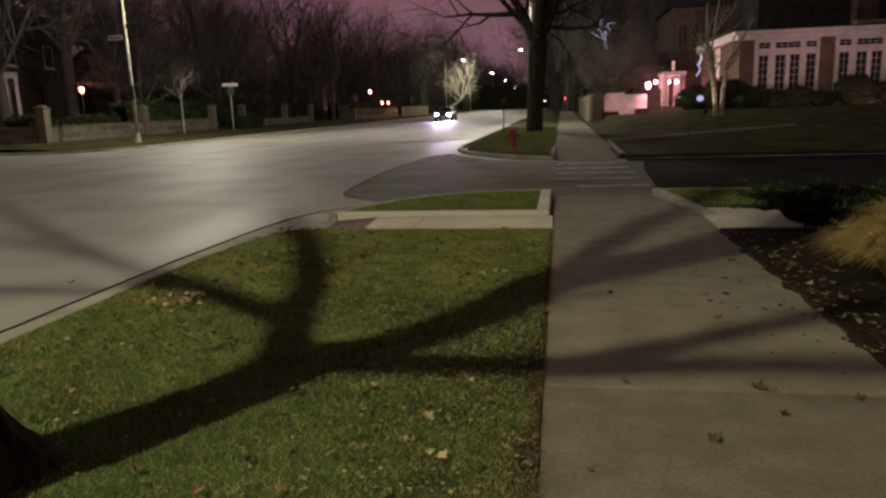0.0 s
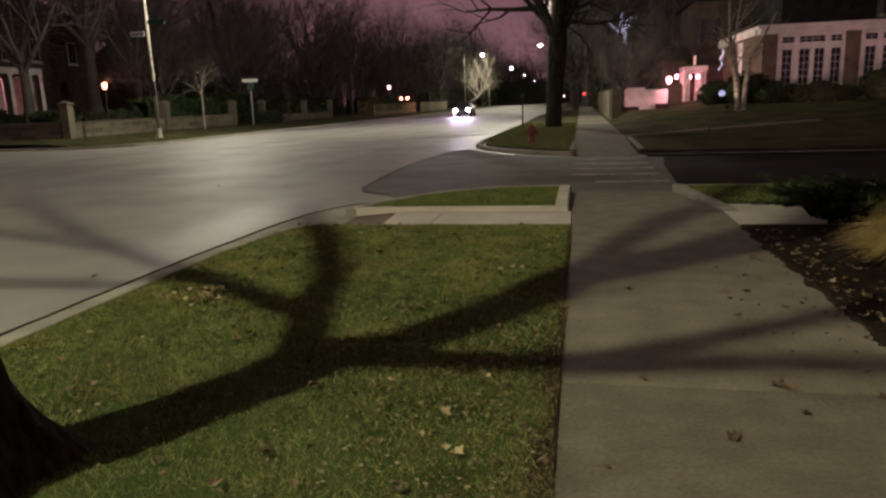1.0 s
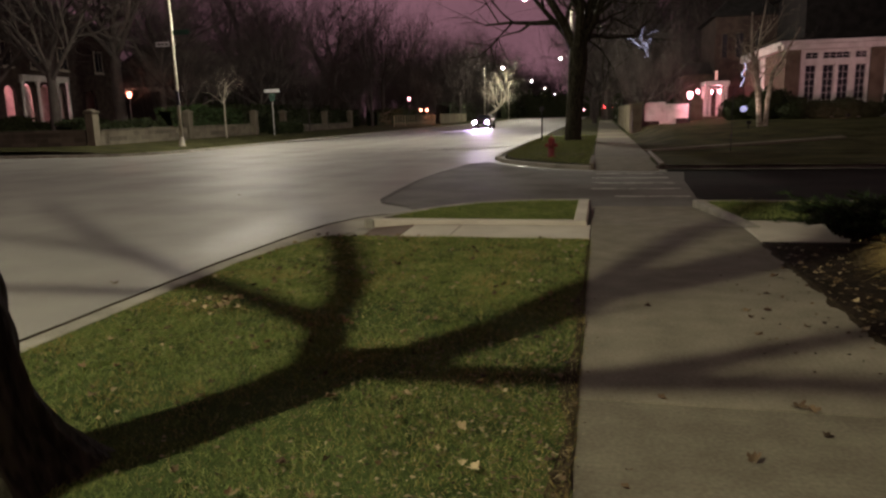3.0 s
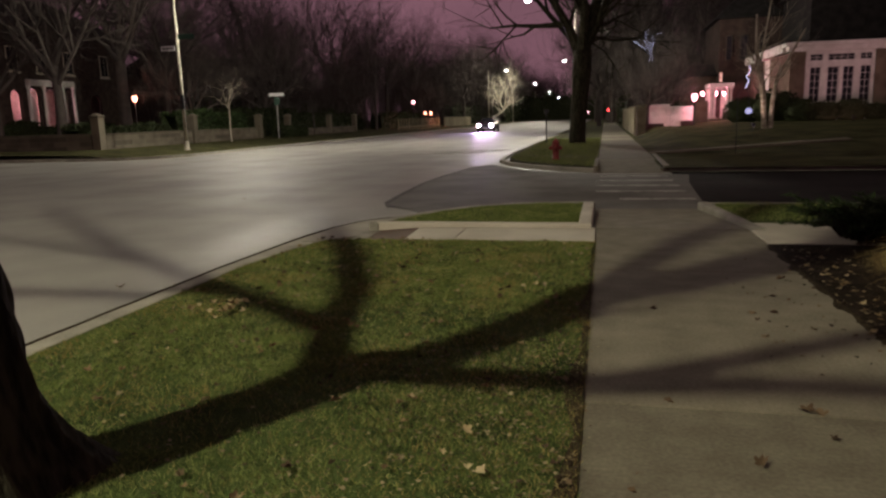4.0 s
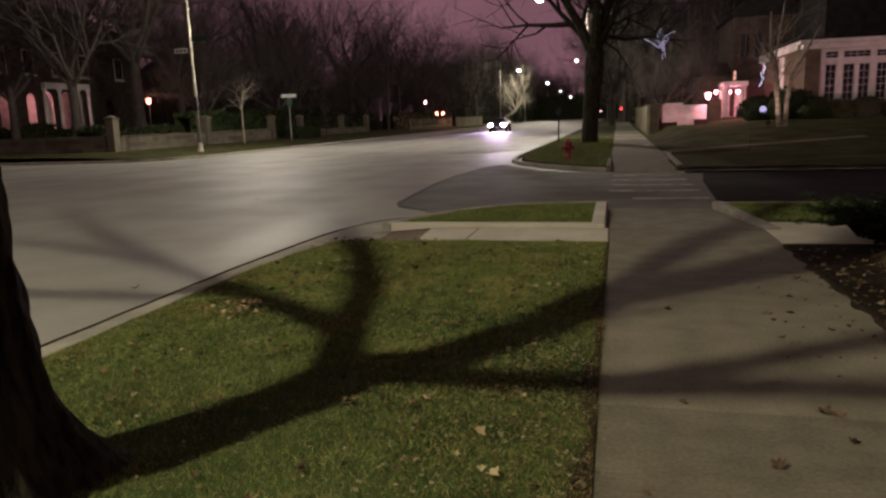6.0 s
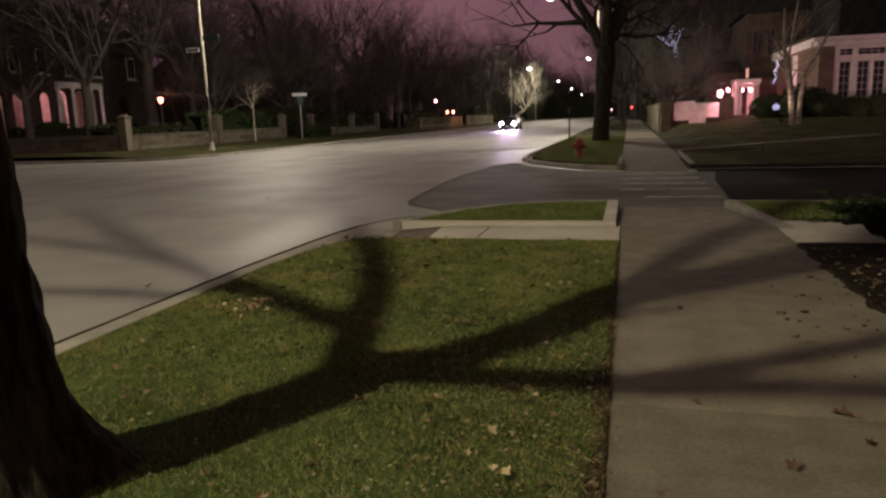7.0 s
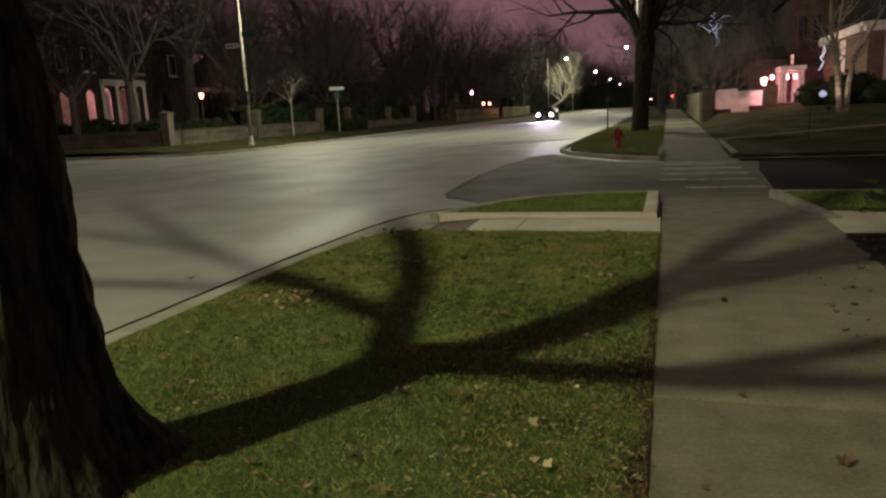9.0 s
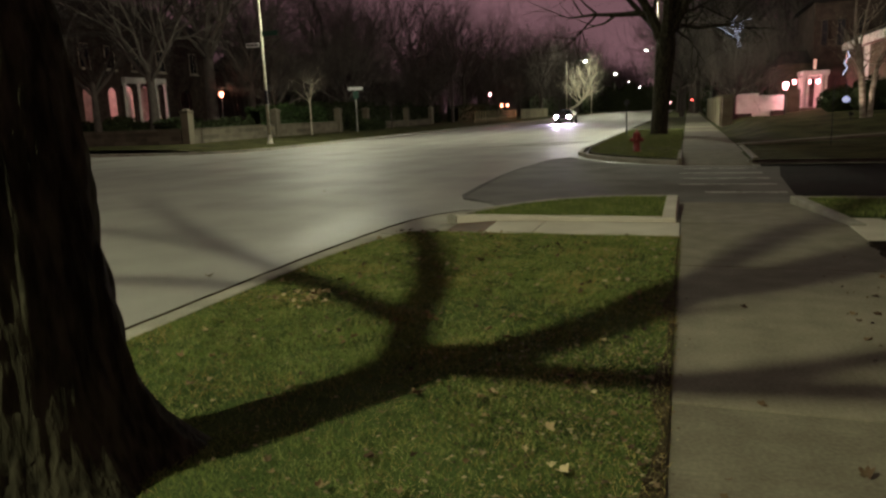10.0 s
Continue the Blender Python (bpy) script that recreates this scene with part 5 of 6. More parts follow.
def hedge(at, length, depth, height, turn, seed, label="dark dense evergreen hedge behind the wall", material=LEAFAGE, count=2600, size=0.26):
    root = thing("hedge", at, label, "hedge", "garden hedges", turn=turn)
    rng = random.Random(seed)

    def inside(r):
        y = r.uniform(0, length)
        top = height * (0.82 + 0.28 * noise.noise(Vector((y * 0.35, seed, 0))) + 0.1 * noise.noise(Vector((y * 1.4, seed, 5))))
        if r.random() < 0.3:
            return Vector((r.uniform(-depth, depth) * 0.5, y, top * r.uniform(0.92, 1.02))), Vector((0, 0, 1))
        return Vector((depth * 0.5 * r.choice((-1, 1, 1)) * r.uniform(0.8, 1.05), y, r.uniform(0, top))), Vector((1, 0, 0.3))

    raw("foliage", *leaf_cloud(count, inside, size, rng), material, root)
    cv, cf = [], []
    n = max(4, int(length / 0.8))
    for k in range(n + 1):
        y = length * k / n
        top = 0.93 * height * (0.82 + 0.28 * noise.noise(Vector((y * 0.35, seed, 0))))
        cv += [(-depth * 0.4, y, -0.2), (-depth * 0.36, y, top), (depth * 0.36, y, top), (depth * 0.4, y, -0.2)]
    for k in range(n):
        for j in range(3):
            a = 4 * k + j
            cf.append((a, a + 1, a + 5, a + 4))
    raw("inner_mass", cv, cf, LEAFAGE, root)
    return root


hedge((-31.5, 37.0, 0.2), 9, 1.5, 1.5, 0, 1)
hedge((-31.0, 46.5, 0.2), 10, 1.6, 2.6, 0, 2, "green clipped hedge rising behind the wall", IVY)
hedge((-27.6, 57.0, 0.2), 5, 1.0, 0.95, 0, 3, "low dark hedge at the gate")
hedge((-33.0, 57.5, 0.2), 12, 2.0, 3.0, 0, 4)
hedge((-33.5, 70.0, 0.2), 24, 2.0, 2.7, 0, 5)
hedge((-31.0, 95.0, 0.2), 30, 2.0, 2.6, 0, 6)
hedge((-27.5, 126.0, 0.2), 50, 2.5, 4.0, 0, 7, size=0.35)
hedge((-25.5, 178.0, 0.2), 80, 3.0, 5.0, 0, 8, size=0.45)
hedge((-24.5, 260.0, 0.2), 160, 3.0, 6.0, 0, 9, size=0.6)
hedge((-47.6, 46.5, 0.2), 15, 1.4, 1.9, 0, 17, "low dark clipped hedge before the house")
hedge((-60.0, 38.0, 0.2), 8, 2.0, 5.0, 0, 10)
hedge((-46.0, 74.0, 0.2), 50, 3.0, 5.5, 0, 11, size=0.4)
hedge((3.4, 80.0, 0.1), 120, 3.0, 4.0, 0, 12, "dark overgrown hedge along the far footpath", size=0.4)
hedge((30.0, 70.0, 0.3), 24, 2.5, 6.0, 90, 13, "dark evergreen screen behind the houses", size=0.4)
hedge((30.0, 230.0, 0.1), 60, 3.0, 9.0, 90, 14, "dark evergreen screen far up the street", size=0.8)
hedge((-14.0, 640.0, 0.1), 60, 8.0, 14.0, 90, 15, "dark woods at the end of the street", size=2.0)
hedge((40.0, 640.0, 0.1), 52, 8.0, 14.0, 90, 16, "dark woods at the end of the street", size=2.0)

# brush and far woods, past counting
def thicket(name, label, boxes, count, low, high, seed):
    rng = random.Random(seed)
    verts, faces = [], []
    areas = [(b[1] - b[0]) * (b[3] - b[2]) for b in boxes]
    for k in range(count):
        b = rng.choices(boxes, areas)[0]
        p = Vector((rng.uniform(b[0], b[1]), rng.uniform(b[2], b[3]), 0.1))
        h = rng.uniform(low, high)
        r = 0.012 + 0.004 * h
        d = Vector((rng.uniform(-0.16, 0.16), rng.uniform(-0.16, 0.16), 1)).normalized()
        pts = [p, p + d * h * 0.5, p + d * h + Vector((rng.uniform(-0.5, 0.5), rng.uniform(-0.5, 0.5), 0))]
        tube(verts, faces, pts, [r, r * 0.6, r * 0.15], 3)
        for c in range(9):
            f = rng.uniform(0.25, 0.95)
            at = pts[0].lerp(pts[2], f)
            w = Vector((rng.uniform(-1, 1), rng.uniform(-1, 1), rng.uniform(0.25, 1.2))).normalized()
            ln = h * (1.05 - f) * rng.uniform(0.25, 0.5)
            q = at + w * ln
            side = w.cross(Vector((0.3, 0.8, 0.5))).normalized() * r * 0.5
            i = len(verts)
            verts += [tuple(at - side), tuple(at + side), tuple(q)]
            faces.append((i, i + 1, i + 2))
            for g in range(3):
                s = at.lerp(q, rng.uniform(0.3, 0.9))
                w2 = (w + Vector((rng.uniform(-1, 1), rng.uniform(-1, 1), rng.uniform(-0.2, 0.9)))).normalized() * ln * 0.5
                i = len(verts)
                verts += [tuple(s - side * 0.6), tuple(s + side * 0.6), tuple(s + w2)]
                faces.append((i, i + 1, i + 2))
    return tagged(raw(name, verts, faces, BRANCH), label, "brush", kind="stuff")


thicket("garden_brush", "tangled bare brush and saplings between garden trees", [(-48, -33, 66, 130), (-70, -54, 76, 150), (-40, -25, 120, 260)], 2600, 4, 12, 61)
thicket("far_woods", "dense bare woods far up the street", [(-60, -24, 150, 400), (1.5, 14, 90, 330), (-45, 30, 420, 600)], 2200, 7, 19, 62)
thicket("house_brush", "bare brush behind and beside the house", [(2.5, 8, 62, 110), (12, 32, 66, 100)], 700, 5, 15, 63)

# ---- the planting bed ----
juniper = thing("juniper_shrub", (3.22, 8.8, 0.0), "low spreading dark green juniper over the path", "shrub")
jr = random.Random(71)
jv, jf, sv, sf = [], [], [], []
for k in range(260):
    a = jr.uniform(0, 2 * math.pi)
    ln = jr.uniform(0.5, 1.0)
    reach = Vector((1.1 * math.cos(a), 1.15 * math.sin(a), 0)) * ln
    root_p = Vector((jr.uniform(-0.5, 0.9), jr.uniform(-0.3, 0.3), 0.02))
    tip = root_p + reach + Vector((0, 0, jr.uniform(0.12, 0.46)))
    pts = [root_p, root_p.lerp(tip, 0.5) + Vector((0, 0, 0.1)), tip]
    tube(sv, sf, pts, [0.014, 0.009, 0.003], 4)
    for c in range(46):
        f = jr.uniform(0.25, 1.0)
        at = pts[0].lerp(pts[1], f * 2) if f < 0.5 else pts[1].lerp(pts[2], f * 2 - 1)
        w = (reach.normalized() * 0.8 + Vector((jr.uniform(-1, 1), jr.uniform(-1, 1), jr.uniform(-0.3, 0.9)))).normalized()
        u = w.cross(Vector((jr.uniform(-1, 1), jr.uniform(-1, 1), 1))).normalized()
        s = jr.uniform(0.05, 0.13)
        i = len(jv)
        jv += [tuple(at - u * 0.013), tuple(at + u * 0.013), tuple(at + w * s)]
        jf.append((i, i + 1, i + 2))
raw("stem", sv, sf, BARK, juniper)
raw("foliage", jv, jf, NEEDLES, juniper)


def grass_tuft(at, radius, height, count, seed, label):
    root = thing("ornamental_grass", at, label, "ornamental grass", "ornamental grasses")
    rng = random.Random(seed)
    verts, faces = [], []
    for k in range(count):
        a, o = rng.uniform(0, 2 * math.pi), rng.uniform(0, 0.16)
        p = Vector((math.cos(a) * o, math.sin(a) * o, 0))
        a2 = a + rng.uniform(-0.5, 0.5)
        out = Vector((math.cos(a2), math.sin(a2), 0))
        r, h = radius * rng.uniform(0.25, 1.05), height * rng.uniform(0.6, 1.08)
        side = Vector((-out.y, out.x, 0)) * 0.0035
        pts = [p, p + out * r * 0.25 + Vector((0, 0, h * 0.62)), p + out * r * 0.65 + Vector((0, 0, h)), p + out * r + Vector((0, 0, h * rng.uniform(0.55, 0.95)))]
        i = len(verts)
        for q, w in zip(pts[:3], (1, 1, 0.7)):
            verts += [tuple(q - side * w), tuple(q + side * w)]
        verts.append(tuple(pts[3]))
        faces += [(i, i + 1, i + 3, i + 2), (i + 2, i + 3, i + 5, i + 4), (i + 4, i + 5, i + 6)]
    raw("blades", verts, faces, STRAW, root)
    return root


grass_tuft((2.76, 6.0, 0.0), 0.72, 0.45, 3800, 81, "golden dry ornamental grass mound in the bed")
grass_tuft((3.5, 7.1, 0.0), 0.8, 0.47, 3000, 82, "golden dry ornamental grass mound in the bed")
grass_tuft((2.85, 5.0, 0.0), 0.6, 0.3, 2000, 83, "golden dry ornamental grass mound in the bed")

# ---- lawn blades ----
def inside_polygon(x, y, poly):
    hit = False
    for (x0, y0), (x1, y1) in zip(poly, poly[1:] + poly[:1]):
        if (y0 > y) != (y1 > y) and x < (x1 - x0) * (y - y0) / (y1 - y0) + x0:
            hit = not hit
    return hit


def blades(name, label, poly, density, low, high, z, seed, material=BLADES, parent=None, thin=None):
    rng = np.random.default_rng(seed)
    xs, ys = [p[0] for p in poly], [p[1] for p in poly]
    n = int((max(xs) - min(xs)) * (max(ys) - min(ys)) * density)
    px = rng.uniform(min(xs), max(xs), n)
    py = rng.uniform(min(ys), max(ys), n)
    keep = np.array([inside_polygon(a, b, poly) for a, b in zip(px, py)])
    if thin is not None:
        keep &= rng.random(n) < np.array([thin(a, b) for a, b in zip(px, py)])
    px, py = px[keep], py[keep]
    n = len(px)
    far = np.clip(np.hypot(px, py) / 4.0, 0.8, 2.4)
    h = rng.uniform(low, high, n) * (0.8 + 0.35 * np.sin(px * 3.1 + 1.7 * np.sin(py * 2.3)) ** 2)
    a, lean = rng.uniform(0, 2 * np.pi, n), rng.uniform(0.3, 1.7, n) * h
    b = rng.uniform(0, 2 * np.pi, n)
    w = 0.002 * far
    v = np.zeros((n, 3, 3))
    for k, s in ((0, -1), (1, 1)):
        v[:, k] = np.stack([px + s * w * np.cos(b), py + s * w * np.sin(b), np.full(n, z)], 1)
    v[:, 2] = np.stack([px + lean * np.cos(a), py + lean * np.sin(a), z + h], 1)
    me = bpy.data.meshes.new(name)
    me.vertices.add(3 * n)
    me.vertices.foreach_set("co", v.ravel())
    me.loops.add(3 * n)
    me.loops.foreach_set("vertex_index", np.arange(3 * n))
    me.polygons.add(n)
    me.polygons.foreach_set("loop_start", np.arange(0, 3 * n, 3))
    me.update()
    me.validate()
    ob = finish(name, me, material, parent)
    return tagged(ob, label, "grass", kind="stuff")


PARK = [(-3.74, 1.2), (-3.74, 6.6), (-3.66, 7.4), (-3.5, 8.15), (-3.42, 8.44), (-0.09, 8.46), (-0.09, 1.2)]


def wear(x, y):
    worn = 0.5 + 0.5 * noise.noise(Vector((x * 1.1, y * 1.1, 4.0)))
    edge = smooth_step(-0.02, 0.13, -0.1 - x + 0.1 * noise.noise(Vector((y * 2.2, 0, 0))))
    tuft = 0.4 + 0.6 * smooth_step(-0.25, 0.2, noise.noise(Vector((x * 6.5, y * 6.5, 2.0))))
    return (0.4 + 0.6 * smooth_step(0.25, 0.6, worn)) * (0.25 + 0.75 * edge) * tuft


blades("lawn_grass", "short green grass with worn and dry patches", PARK, 12500, 0.01, 0.03, 0.01, 91, thin=wear)
blades("lawn_straw", "dry straw-coloured blades in the grass", PARK, 2400, 0.015, 0.036, 0.012, 92, STRAW, thin=lambda x, y: 0.14 + 0.5 * smooth_step(-1.9, -0.5, x) * smooth_step(-4.6, -3.0, -y) + 0.6 * smooth_step(0.08, 0.45, noise.noise(Vector((x * 1.7, y * 1.7, 9.0))) + 0.12 * smooth_step(-1.6, -0.3, x)))
blades("island_grass", "short green grass on the kerbed island", island_outline, 2200, 0.02, 0.05, 0.056, 93)
blades("strip_grass", "green grass beside the side street", [(1.9, 10.22), (9, 10.22), (9, 12.18), (1.65, 12.18)], 1200, 0.03, 0.06, 0.008, 94)
blades("corner_grass", "dim grass on the far corner", [(-3.4, 45), (-3.4, 27), (-3.2, 25.1), (-2.7, 23.6), (-1.9, 22.4), (-1.0, 21.3), (-0.25, 20.6), (-0.25, 45)], 320, 0.05, 0.1, 0.028, 95)
tagged(part("soil_edge", prism([(-0.15, -3), (-0.14, 1), (-0.2, 2.6), (-0.13, 3.2), (-0.22, 3.75), (-0.15, 4.3), (-0.14, 5.0), (-0.2, 5.4), (-0.13, 6.0), (-0.13, 7.6), (-0.11, 8.44), (-0.101, 8.44), (-0.101, -3)], -0.05, 0.018), DIRT), "bare dirt edge of the lawn", "soil", kind="structure")
joint_line = [(-4.21 + 0.012 * noise.noise(Vector((k * 0.75, 0, 0))), -12 + 0.25 * k) for k in range(77)] + [(-4.17, 7.9), (-4.14, 8.6), (-4.1, 9.2), (-4.0, 9.95), (-3.79, 10.6), (-3.5, 11.0), (-3.1, 11.25), (-2.75, 11.4)]
tagged(part("gutter_joint", strip([(x - 0.035, y) for x, y in joint_line], 0.04, -0.2, -0.076, bevel=0), DIRT), "dark dirt-filled joint along the kerb", "gutter joint", kind="structure")
pan = joint_line + [(-2.62, 11.0), (-2.97, 10.35), (-3.22, 9.8), (-3.3, 9.5), (-3.5, 8.9), (-3.74, 8.2), (-3.88, 7.4), (-3.949, 6.6), (-3.949, -12)]
tagged(part("gutter_pan", prism(pan[::-1], -0.2, -0.082), GUTTER), "pale concrete gutter pan along the kerb", "gutter", kind="structure")

spill = [(1.825, 2.4)] + [(1.8 - 0.07 * max(0.0, 0.3 + noise.noise(Vector((k * 0.11, 2.0, 0)))) - 0.05 * max(0.0, noise.noise(Vector((k * 0.6, 7.0, 0)))), 2.4 + 0.03 * k) for k in range(200)] + [(1.825, 8.4)]
tagged(part("soil_spill", prism(spill[::-1], -0.05, 0.0045), DIRT), "dark soil spilling over the footpath edge", "soil", kind="structure")
seal = [(-3.4, 12.15), (-4.0, 12.62), (-4.2, 13.15), (-4.35, 15.0), (-4.48, 17.4), (-4.44, 19.8)]
tagged(part("tar_seal", strip(seal, 0.09, -0.2, -0.081, bevel=0), ASPHALT_SEAL), "dark tar seal round the asphalt patch", "road patch", kind="structure")

# ---- fallen leaves ----
def leaf_mesh(seed, material):
    """A curled, lobed dry leaf about a hand long, lying on its underside."""
    rng = random.Random(seed)
    outline = []
    n = 22
    for k in range(n):
        a = 2 * math.pi * k / n
        r = 0.047 * (0.5 + 0.42 * abs(math.cos(2.5 * a)) + rng.uniform(-0.1, 0.1))
        outline.append((r * math.cos(a) * 1.15, r * math.sin(a)))
    curl, twist = rng.uniform(7, 20), rng.uniform(-10, 10)

    def height(x, y):
        return 0.006 + curl * y * y + twist * x * y + abs(x) * 0.12

    verts = [(0, 0, height(0, 0))]
    for f in (0.5, 1.0):
        verts += [(x * f, y * f, height(x * f, y * f) + (rng.uniform(-0.004, 0.006) if f == 1 else 0)) for x, y in outline]
    faces = [(0, 1 + k, 1 + (k + 1) % n) for k in range(n)]
    faces += [(1 + k, 1 + n + k, 1 + n + (k + 1) % n, 1 + (k + 1) % n) for k in range(n)]
    i = len(verts)
    verts += [(0.04, -0.0015, 0.012), (0.04, 0.0015, 0.012), (0.095, 0.0, 0.02)]
    faces.append((i, i + 1, i + 2))
    me = bpy.data.meshes.new("leaf")
    me.from_pydata(verts, [], faces)
    me.materials.append(material)
    return me


leaf_kinds = [leaf_mesh(k, DEAD_LEAF) for k in range(7)]
dark_kinds = [leaf_mesh(k, DARK_LEAF) for k in range(20, 26)]
leaf_rng = random.Random(17)


def leaf(x, y, z, size, label, group):
    ob = new("fallen_leaf", leaf_rng.choice(dark_kinds if "footpath" in group or (leaf_rng.random() < 0.25 and "heap" not in group) else leaf_kinds))
    ob.matrix_world = pose(x, y, z, leaf_rng.uniform(-18, 18), leaf_rng.uniform(-18, 18), leaf_rng.uniform(0, 360)) @ Matrix.Scale(size * 0.78, 4)
    return tagged(ob, label, "leaf", group)


LAWN_LEAF, PATH_LEAF, BED_LEAF = "dry tan fallen leaf lying in the grass", "dry brown fallen leaf on the concrete footpath", "dry pale fallen leaf at the edge of the bed"
for k in range(95):
    x, y = leaf_rng.uniform(-3.65, -0.2), leaf_rng.uniform(2.0, 8.3)
    leaf(x, y, 0.037, leaf_rng.uniform(0.26, 0.72) * (1.35 if y > 5.5 else 1), LAWN_LEAF, "leaves on the lawn")
LAID = [(-1.54, 6.07), (-1.23, 5.77), (-1.86, 6.02), (-2.16, 5.91), (-2.46, 5.73), (-2.25, 5.45), (-1.79, 4.7), (-1.74, 4.64), (-1.22, 4.82), (-1.16, 4.85), (-1.3, 4.5), (-1.04, 3.36), (-1.0, 3.43), (-1.47, 3.05), (-1.33, 2.6), (-2.1, 3.23), (-1.39, 3.33), (-0.63, 3.65), (-0.18, 4.05), (-0.55, 2.74), (-0.5, 2.7), (-1.42, 2.33), (-3.1, 3.54), (-2.88, 3.58), (-2.7, 3.14), (-0.62, 6.48), (-3.6, 4.72), (-1.81, 6.29), (-3.56, 7.73), (-2.15, 4.15), (-0.63, 3.09), (-0.54, 3.95)]
for k, (x, y) in enumerate(LAID):
    s = (1.0, 0.8, 0.9, 0.7)[k % 4]
    leaf(x, y, 0.04, s, LAWN_LEAF, "leaves on the lawn")
for k in range(22):
    leaf(-2.97 + leaf_rng.gauss(0, 0.14), 4.96 + leaf_rng.gauss(0, 0.1), 0.045 + 0.03 * leaf_rng.random(), leaf_rng.uniform(0.7, 1.1), "dry orange-brown leaf in a small heap on the lawn", "heap of leaves")
for x, y, s in ((0.68, 3.06, 1.0), (1.05, 3.34, 0.8), (1.01, 3.67, 1.2), (1.06, 3.65, 1.1), (0.34, 3.68, 0.8), (0.14, 2.87, 0.5), (0.12, 2.72, 0.6), (0.38, 5.54, 0.8), (0.35, 5.2, 0.6), (1.1, 5.49, 0.9), (1.1, 5.33, 0.7), (1.25, 5.52, 0.9), (1.35, 6.03, 0.9), (1.07, 4.9, 0.9), (1.42, 5.12, 0.8), (1.56, 6.7, 1.1), (1.47, 3.57, 0.8), (1.46, 3.33, 0.9), (0.39, 2.66, 0.5)):
    leaf(x, y, 0.004, s, PATH_LEAF, "leaves on the footpath")
for k in range(18):
    leaf(1.8 - abs(leaf_rng.gauss(0, 0.22)), leaf_rng.uniform(3.2, 7.6), 0.004, leaf_rng.uniform(0.35, 0.75), PATH_LEAF, "leaves on the footpath")
for k in range(35):
    x = 1.76 + abs(leaf_rng.gauss(0, 0.32))
    leaf(x, leaf_rng.uniform(3.4, 8.3), 0.012 + 0.02 * leaf_rng.random(), leaf_rng.uniform(0.45, 0.95), BED_LEAF, "leaves at the bed edge")
for k in range(16):
    leaf(leaf_rng.uniform(-3.6, -2.0), leaf_rng.uniform(8.2, 8.5) + 0.0, 0.03, leaf_rng.uniform(0.6, 1.1), LAWN_LEAF, "leaves on the lawn")
for k in range(24):
    leaf(-0.19 + leaf_rng.gauss(0, 0.07), leaf_rng.uniform(2.1, 5.8), 0.028, leaf_rng.uniform(0.35, 0.7), "dark rotting leaf at the lawn edge", "leaves along the footpath edge")
for k in range(25):
    leaf(1.88 + abs(leaf_rng.gauss(0, 0.22)), leaf_rng.uniform(5.3, 7.3), 0.02 + 0.02 * leaf_rng.random(), leaf_rng.uniform(0.5, 0.95), BED_LEAF, "leaves at the bed edge")
for x, y, s in ((-4.75, 6.0, 1.2), (-7.4, 13.5, 0.8), (-4.02, 9.6, 0.8)):
    leaf(x, y, crown(x) + 0.006, s, "dry fallen leaf on the asphalt", "leaves on the street")
for k in range(40):
    x, y = leaf_rng.uniform(1.0, 1.85), leaf_rng.uniform(4.2, 6.9)
    chip = new("twig_bit", leaf_rng.choice(dark_kinds))
    chip.matrix_world = pose(x, y, 0.002, 0, 0, leaf_rng.uniform(0, 360)) @ Matrix.Diagonal((0.3, 0.1, 0.3, 1))
    tagged(chip, "tiny dark plant scrap on the concrete footpath", "plant scrap", "scraps on the footpath")


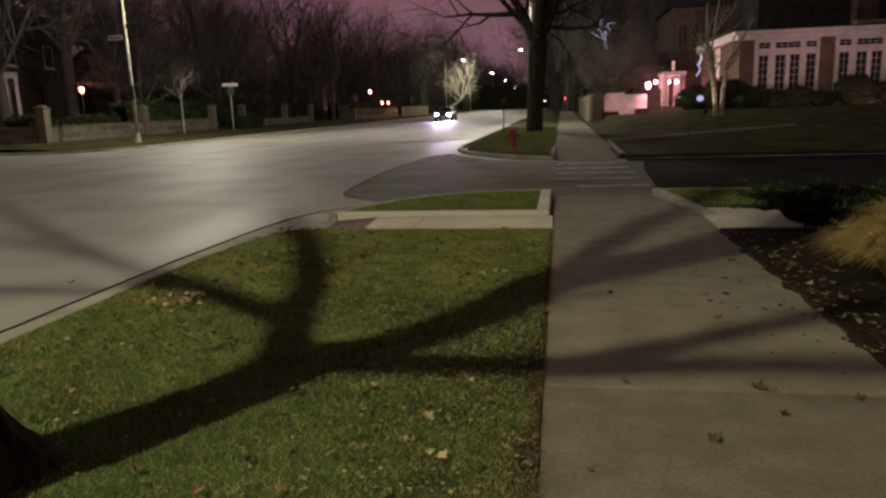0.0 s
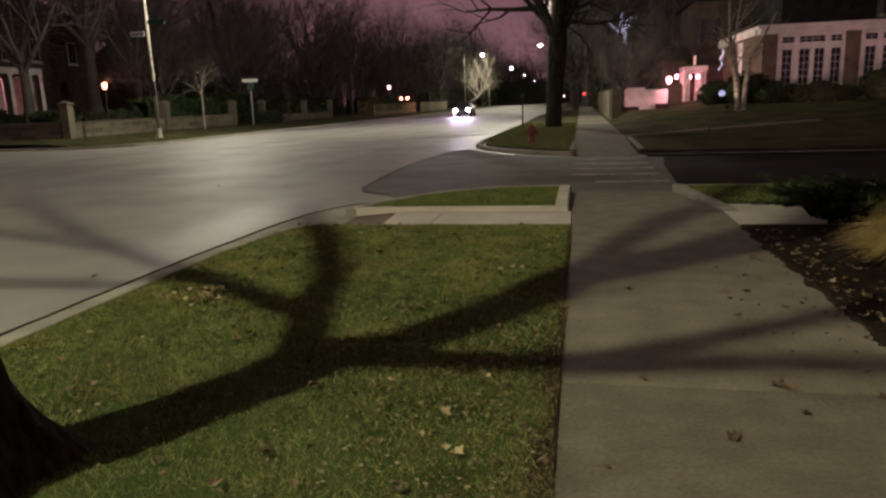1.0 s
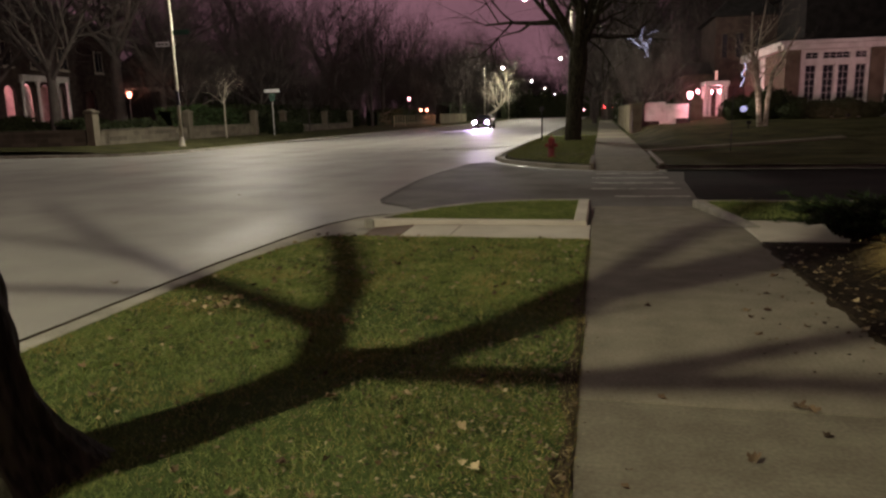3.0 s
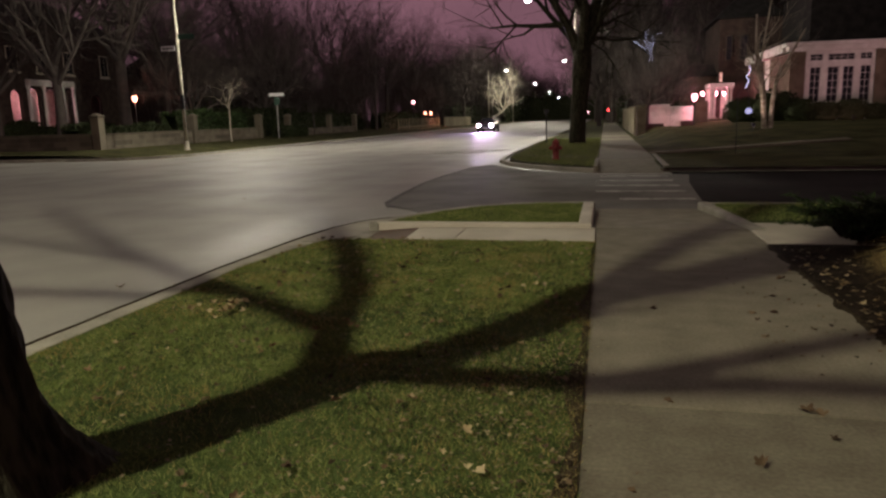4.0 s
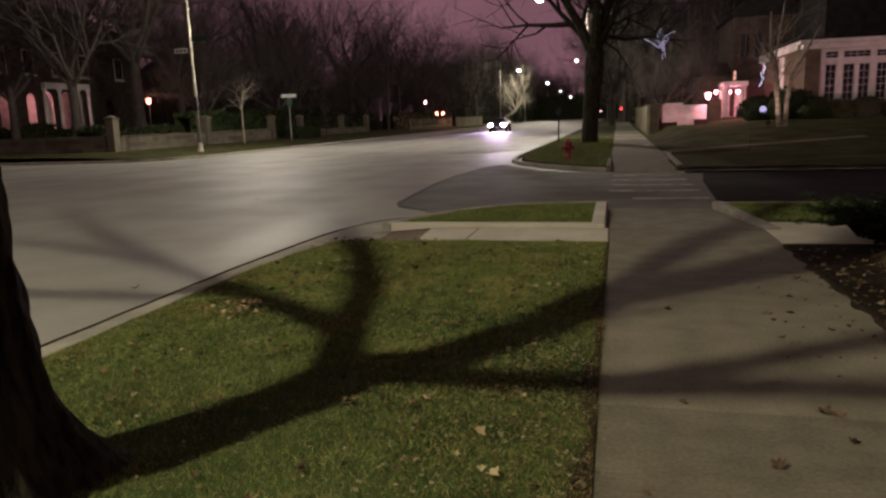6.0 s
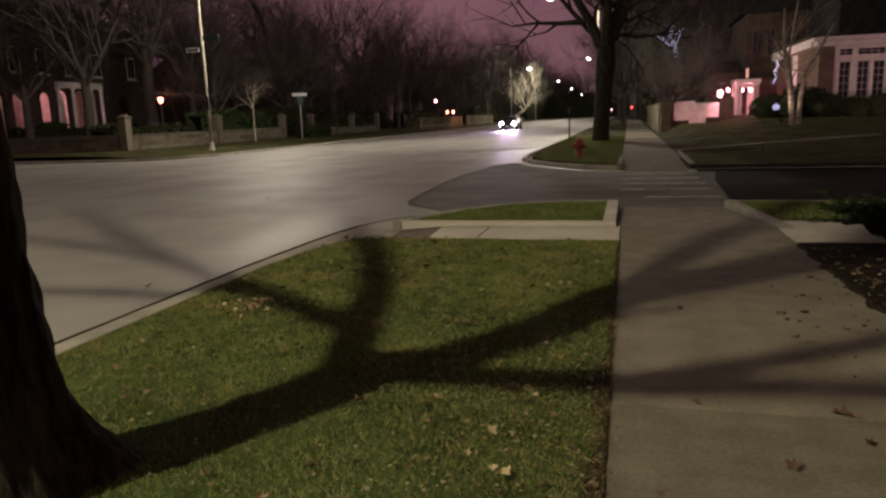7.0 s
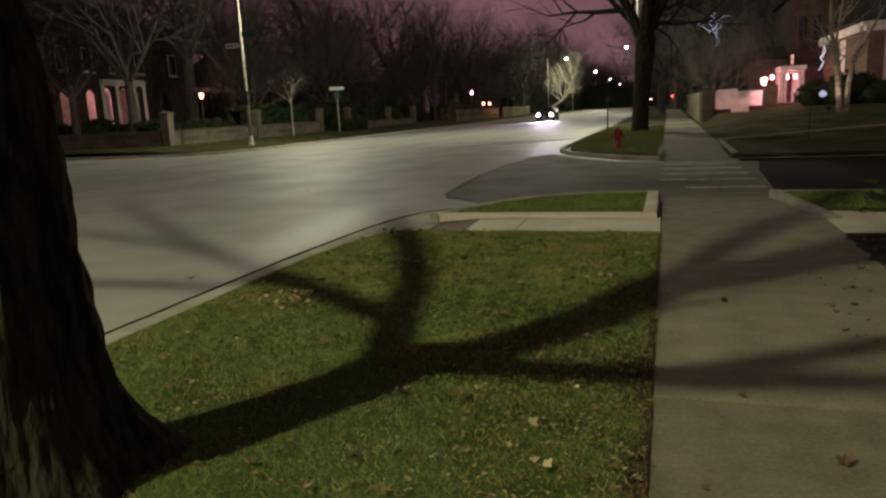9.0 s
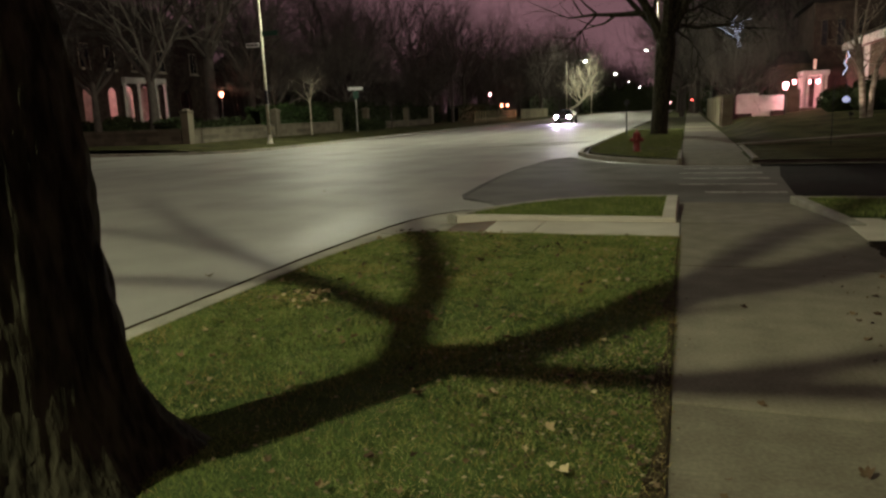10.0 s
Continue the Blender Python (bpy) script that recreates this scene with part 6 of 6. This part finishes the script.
# crumbled leaf litter, past counting
def litter(name, label, count, place, size, seed):
    rng = random.Random(seed)
    verts, faces = [], []
    for k in range(count):
        x, y, z = place(rng)
        a, s = rng.uniform(0, 2 * math.pi), size * rng.uniform(0.5, 1.4)
        i = len(verts)
        n = 5
        for j in range(n):
            b = a + 2 * math.pi * j / n
            r = s * rng.uniform(0.5, 1.1)
            verts.append((x + r * math.cos(b), y + r * math.sin(b) * 0.7, z + rng.uniform(0, 0.5) * s))
        faces.append(tuple(range(i, i + n)))
    return tagged(raw(name, verts, faces, LITTER), label, "leaf litter", kind="stuff")


def leaf_scatter(name, label, count, place, seed):
    """Small curled leaves past counting, joined."""
    rng = random.Random(seed)
    verts, faces = [], []
    for k in range(count):
        x, y, z, size = place(rng)
        me = rng.choice(leaf_kinds)
        m = pose(x, y, z, rng.uniform(-30, 30), rng.uniform(-30, 30), rng.uniform(0, 360)) @ Matrix.Scale(size, 4)
        i = len(verts)
        verts += [tuple(m @ v.co) for v in me.vertices]
        faces += [tuple(i + j for j in p.vertices) for p in me.polygons]
    return tagged(raw(name, verts, faces, LITTER), label, "leaf litter", kind="stuff")


def lawn_spot(r):
    x, y = r.uniform(-3.68, -0.15), 2.0 + 6.4 * r.random() ** 0.8
    return x, y, 0.036, r.uniform(0.22, 0.5) * (1.3 if y > 5.5 else 1.0)


leaf_scatter("lawn_leaf_scatter", "many small dry leaves scattered in the grass", 260, lawn_spot, 211)
litter("lawn_litter", "crumbled pale leaf litter scattered in the grass", 1300, lambda r: (r.uniform(-3.7, -0.12), r.uniform(2.0, 8.4), 0.026), 0.014, 201)
litter("lawn_thatch", "brown crumbled thatch in the worn grass", 1500, lambda r: (-0.12 - abs(r.gauss(0, 0.75)), r.uniform(2.0, 4.6), 0.026), 0.012, 204)
litter("bed_litter", "pale crumbled leaf litter on the bed", 340, lambda r: (1.84 + abs(r.gauss(0, 0.45)), r.uniform(3.2, 8.3), 0.008), 0.022, 202)
litter("edge_litter", "dark crumbled litter along the lawn edge", 170, lambda r: (-0.16 + r.gauss(0, 0.06), r.uniform(2.0, 6.0), 0.02), 0.012, 203)
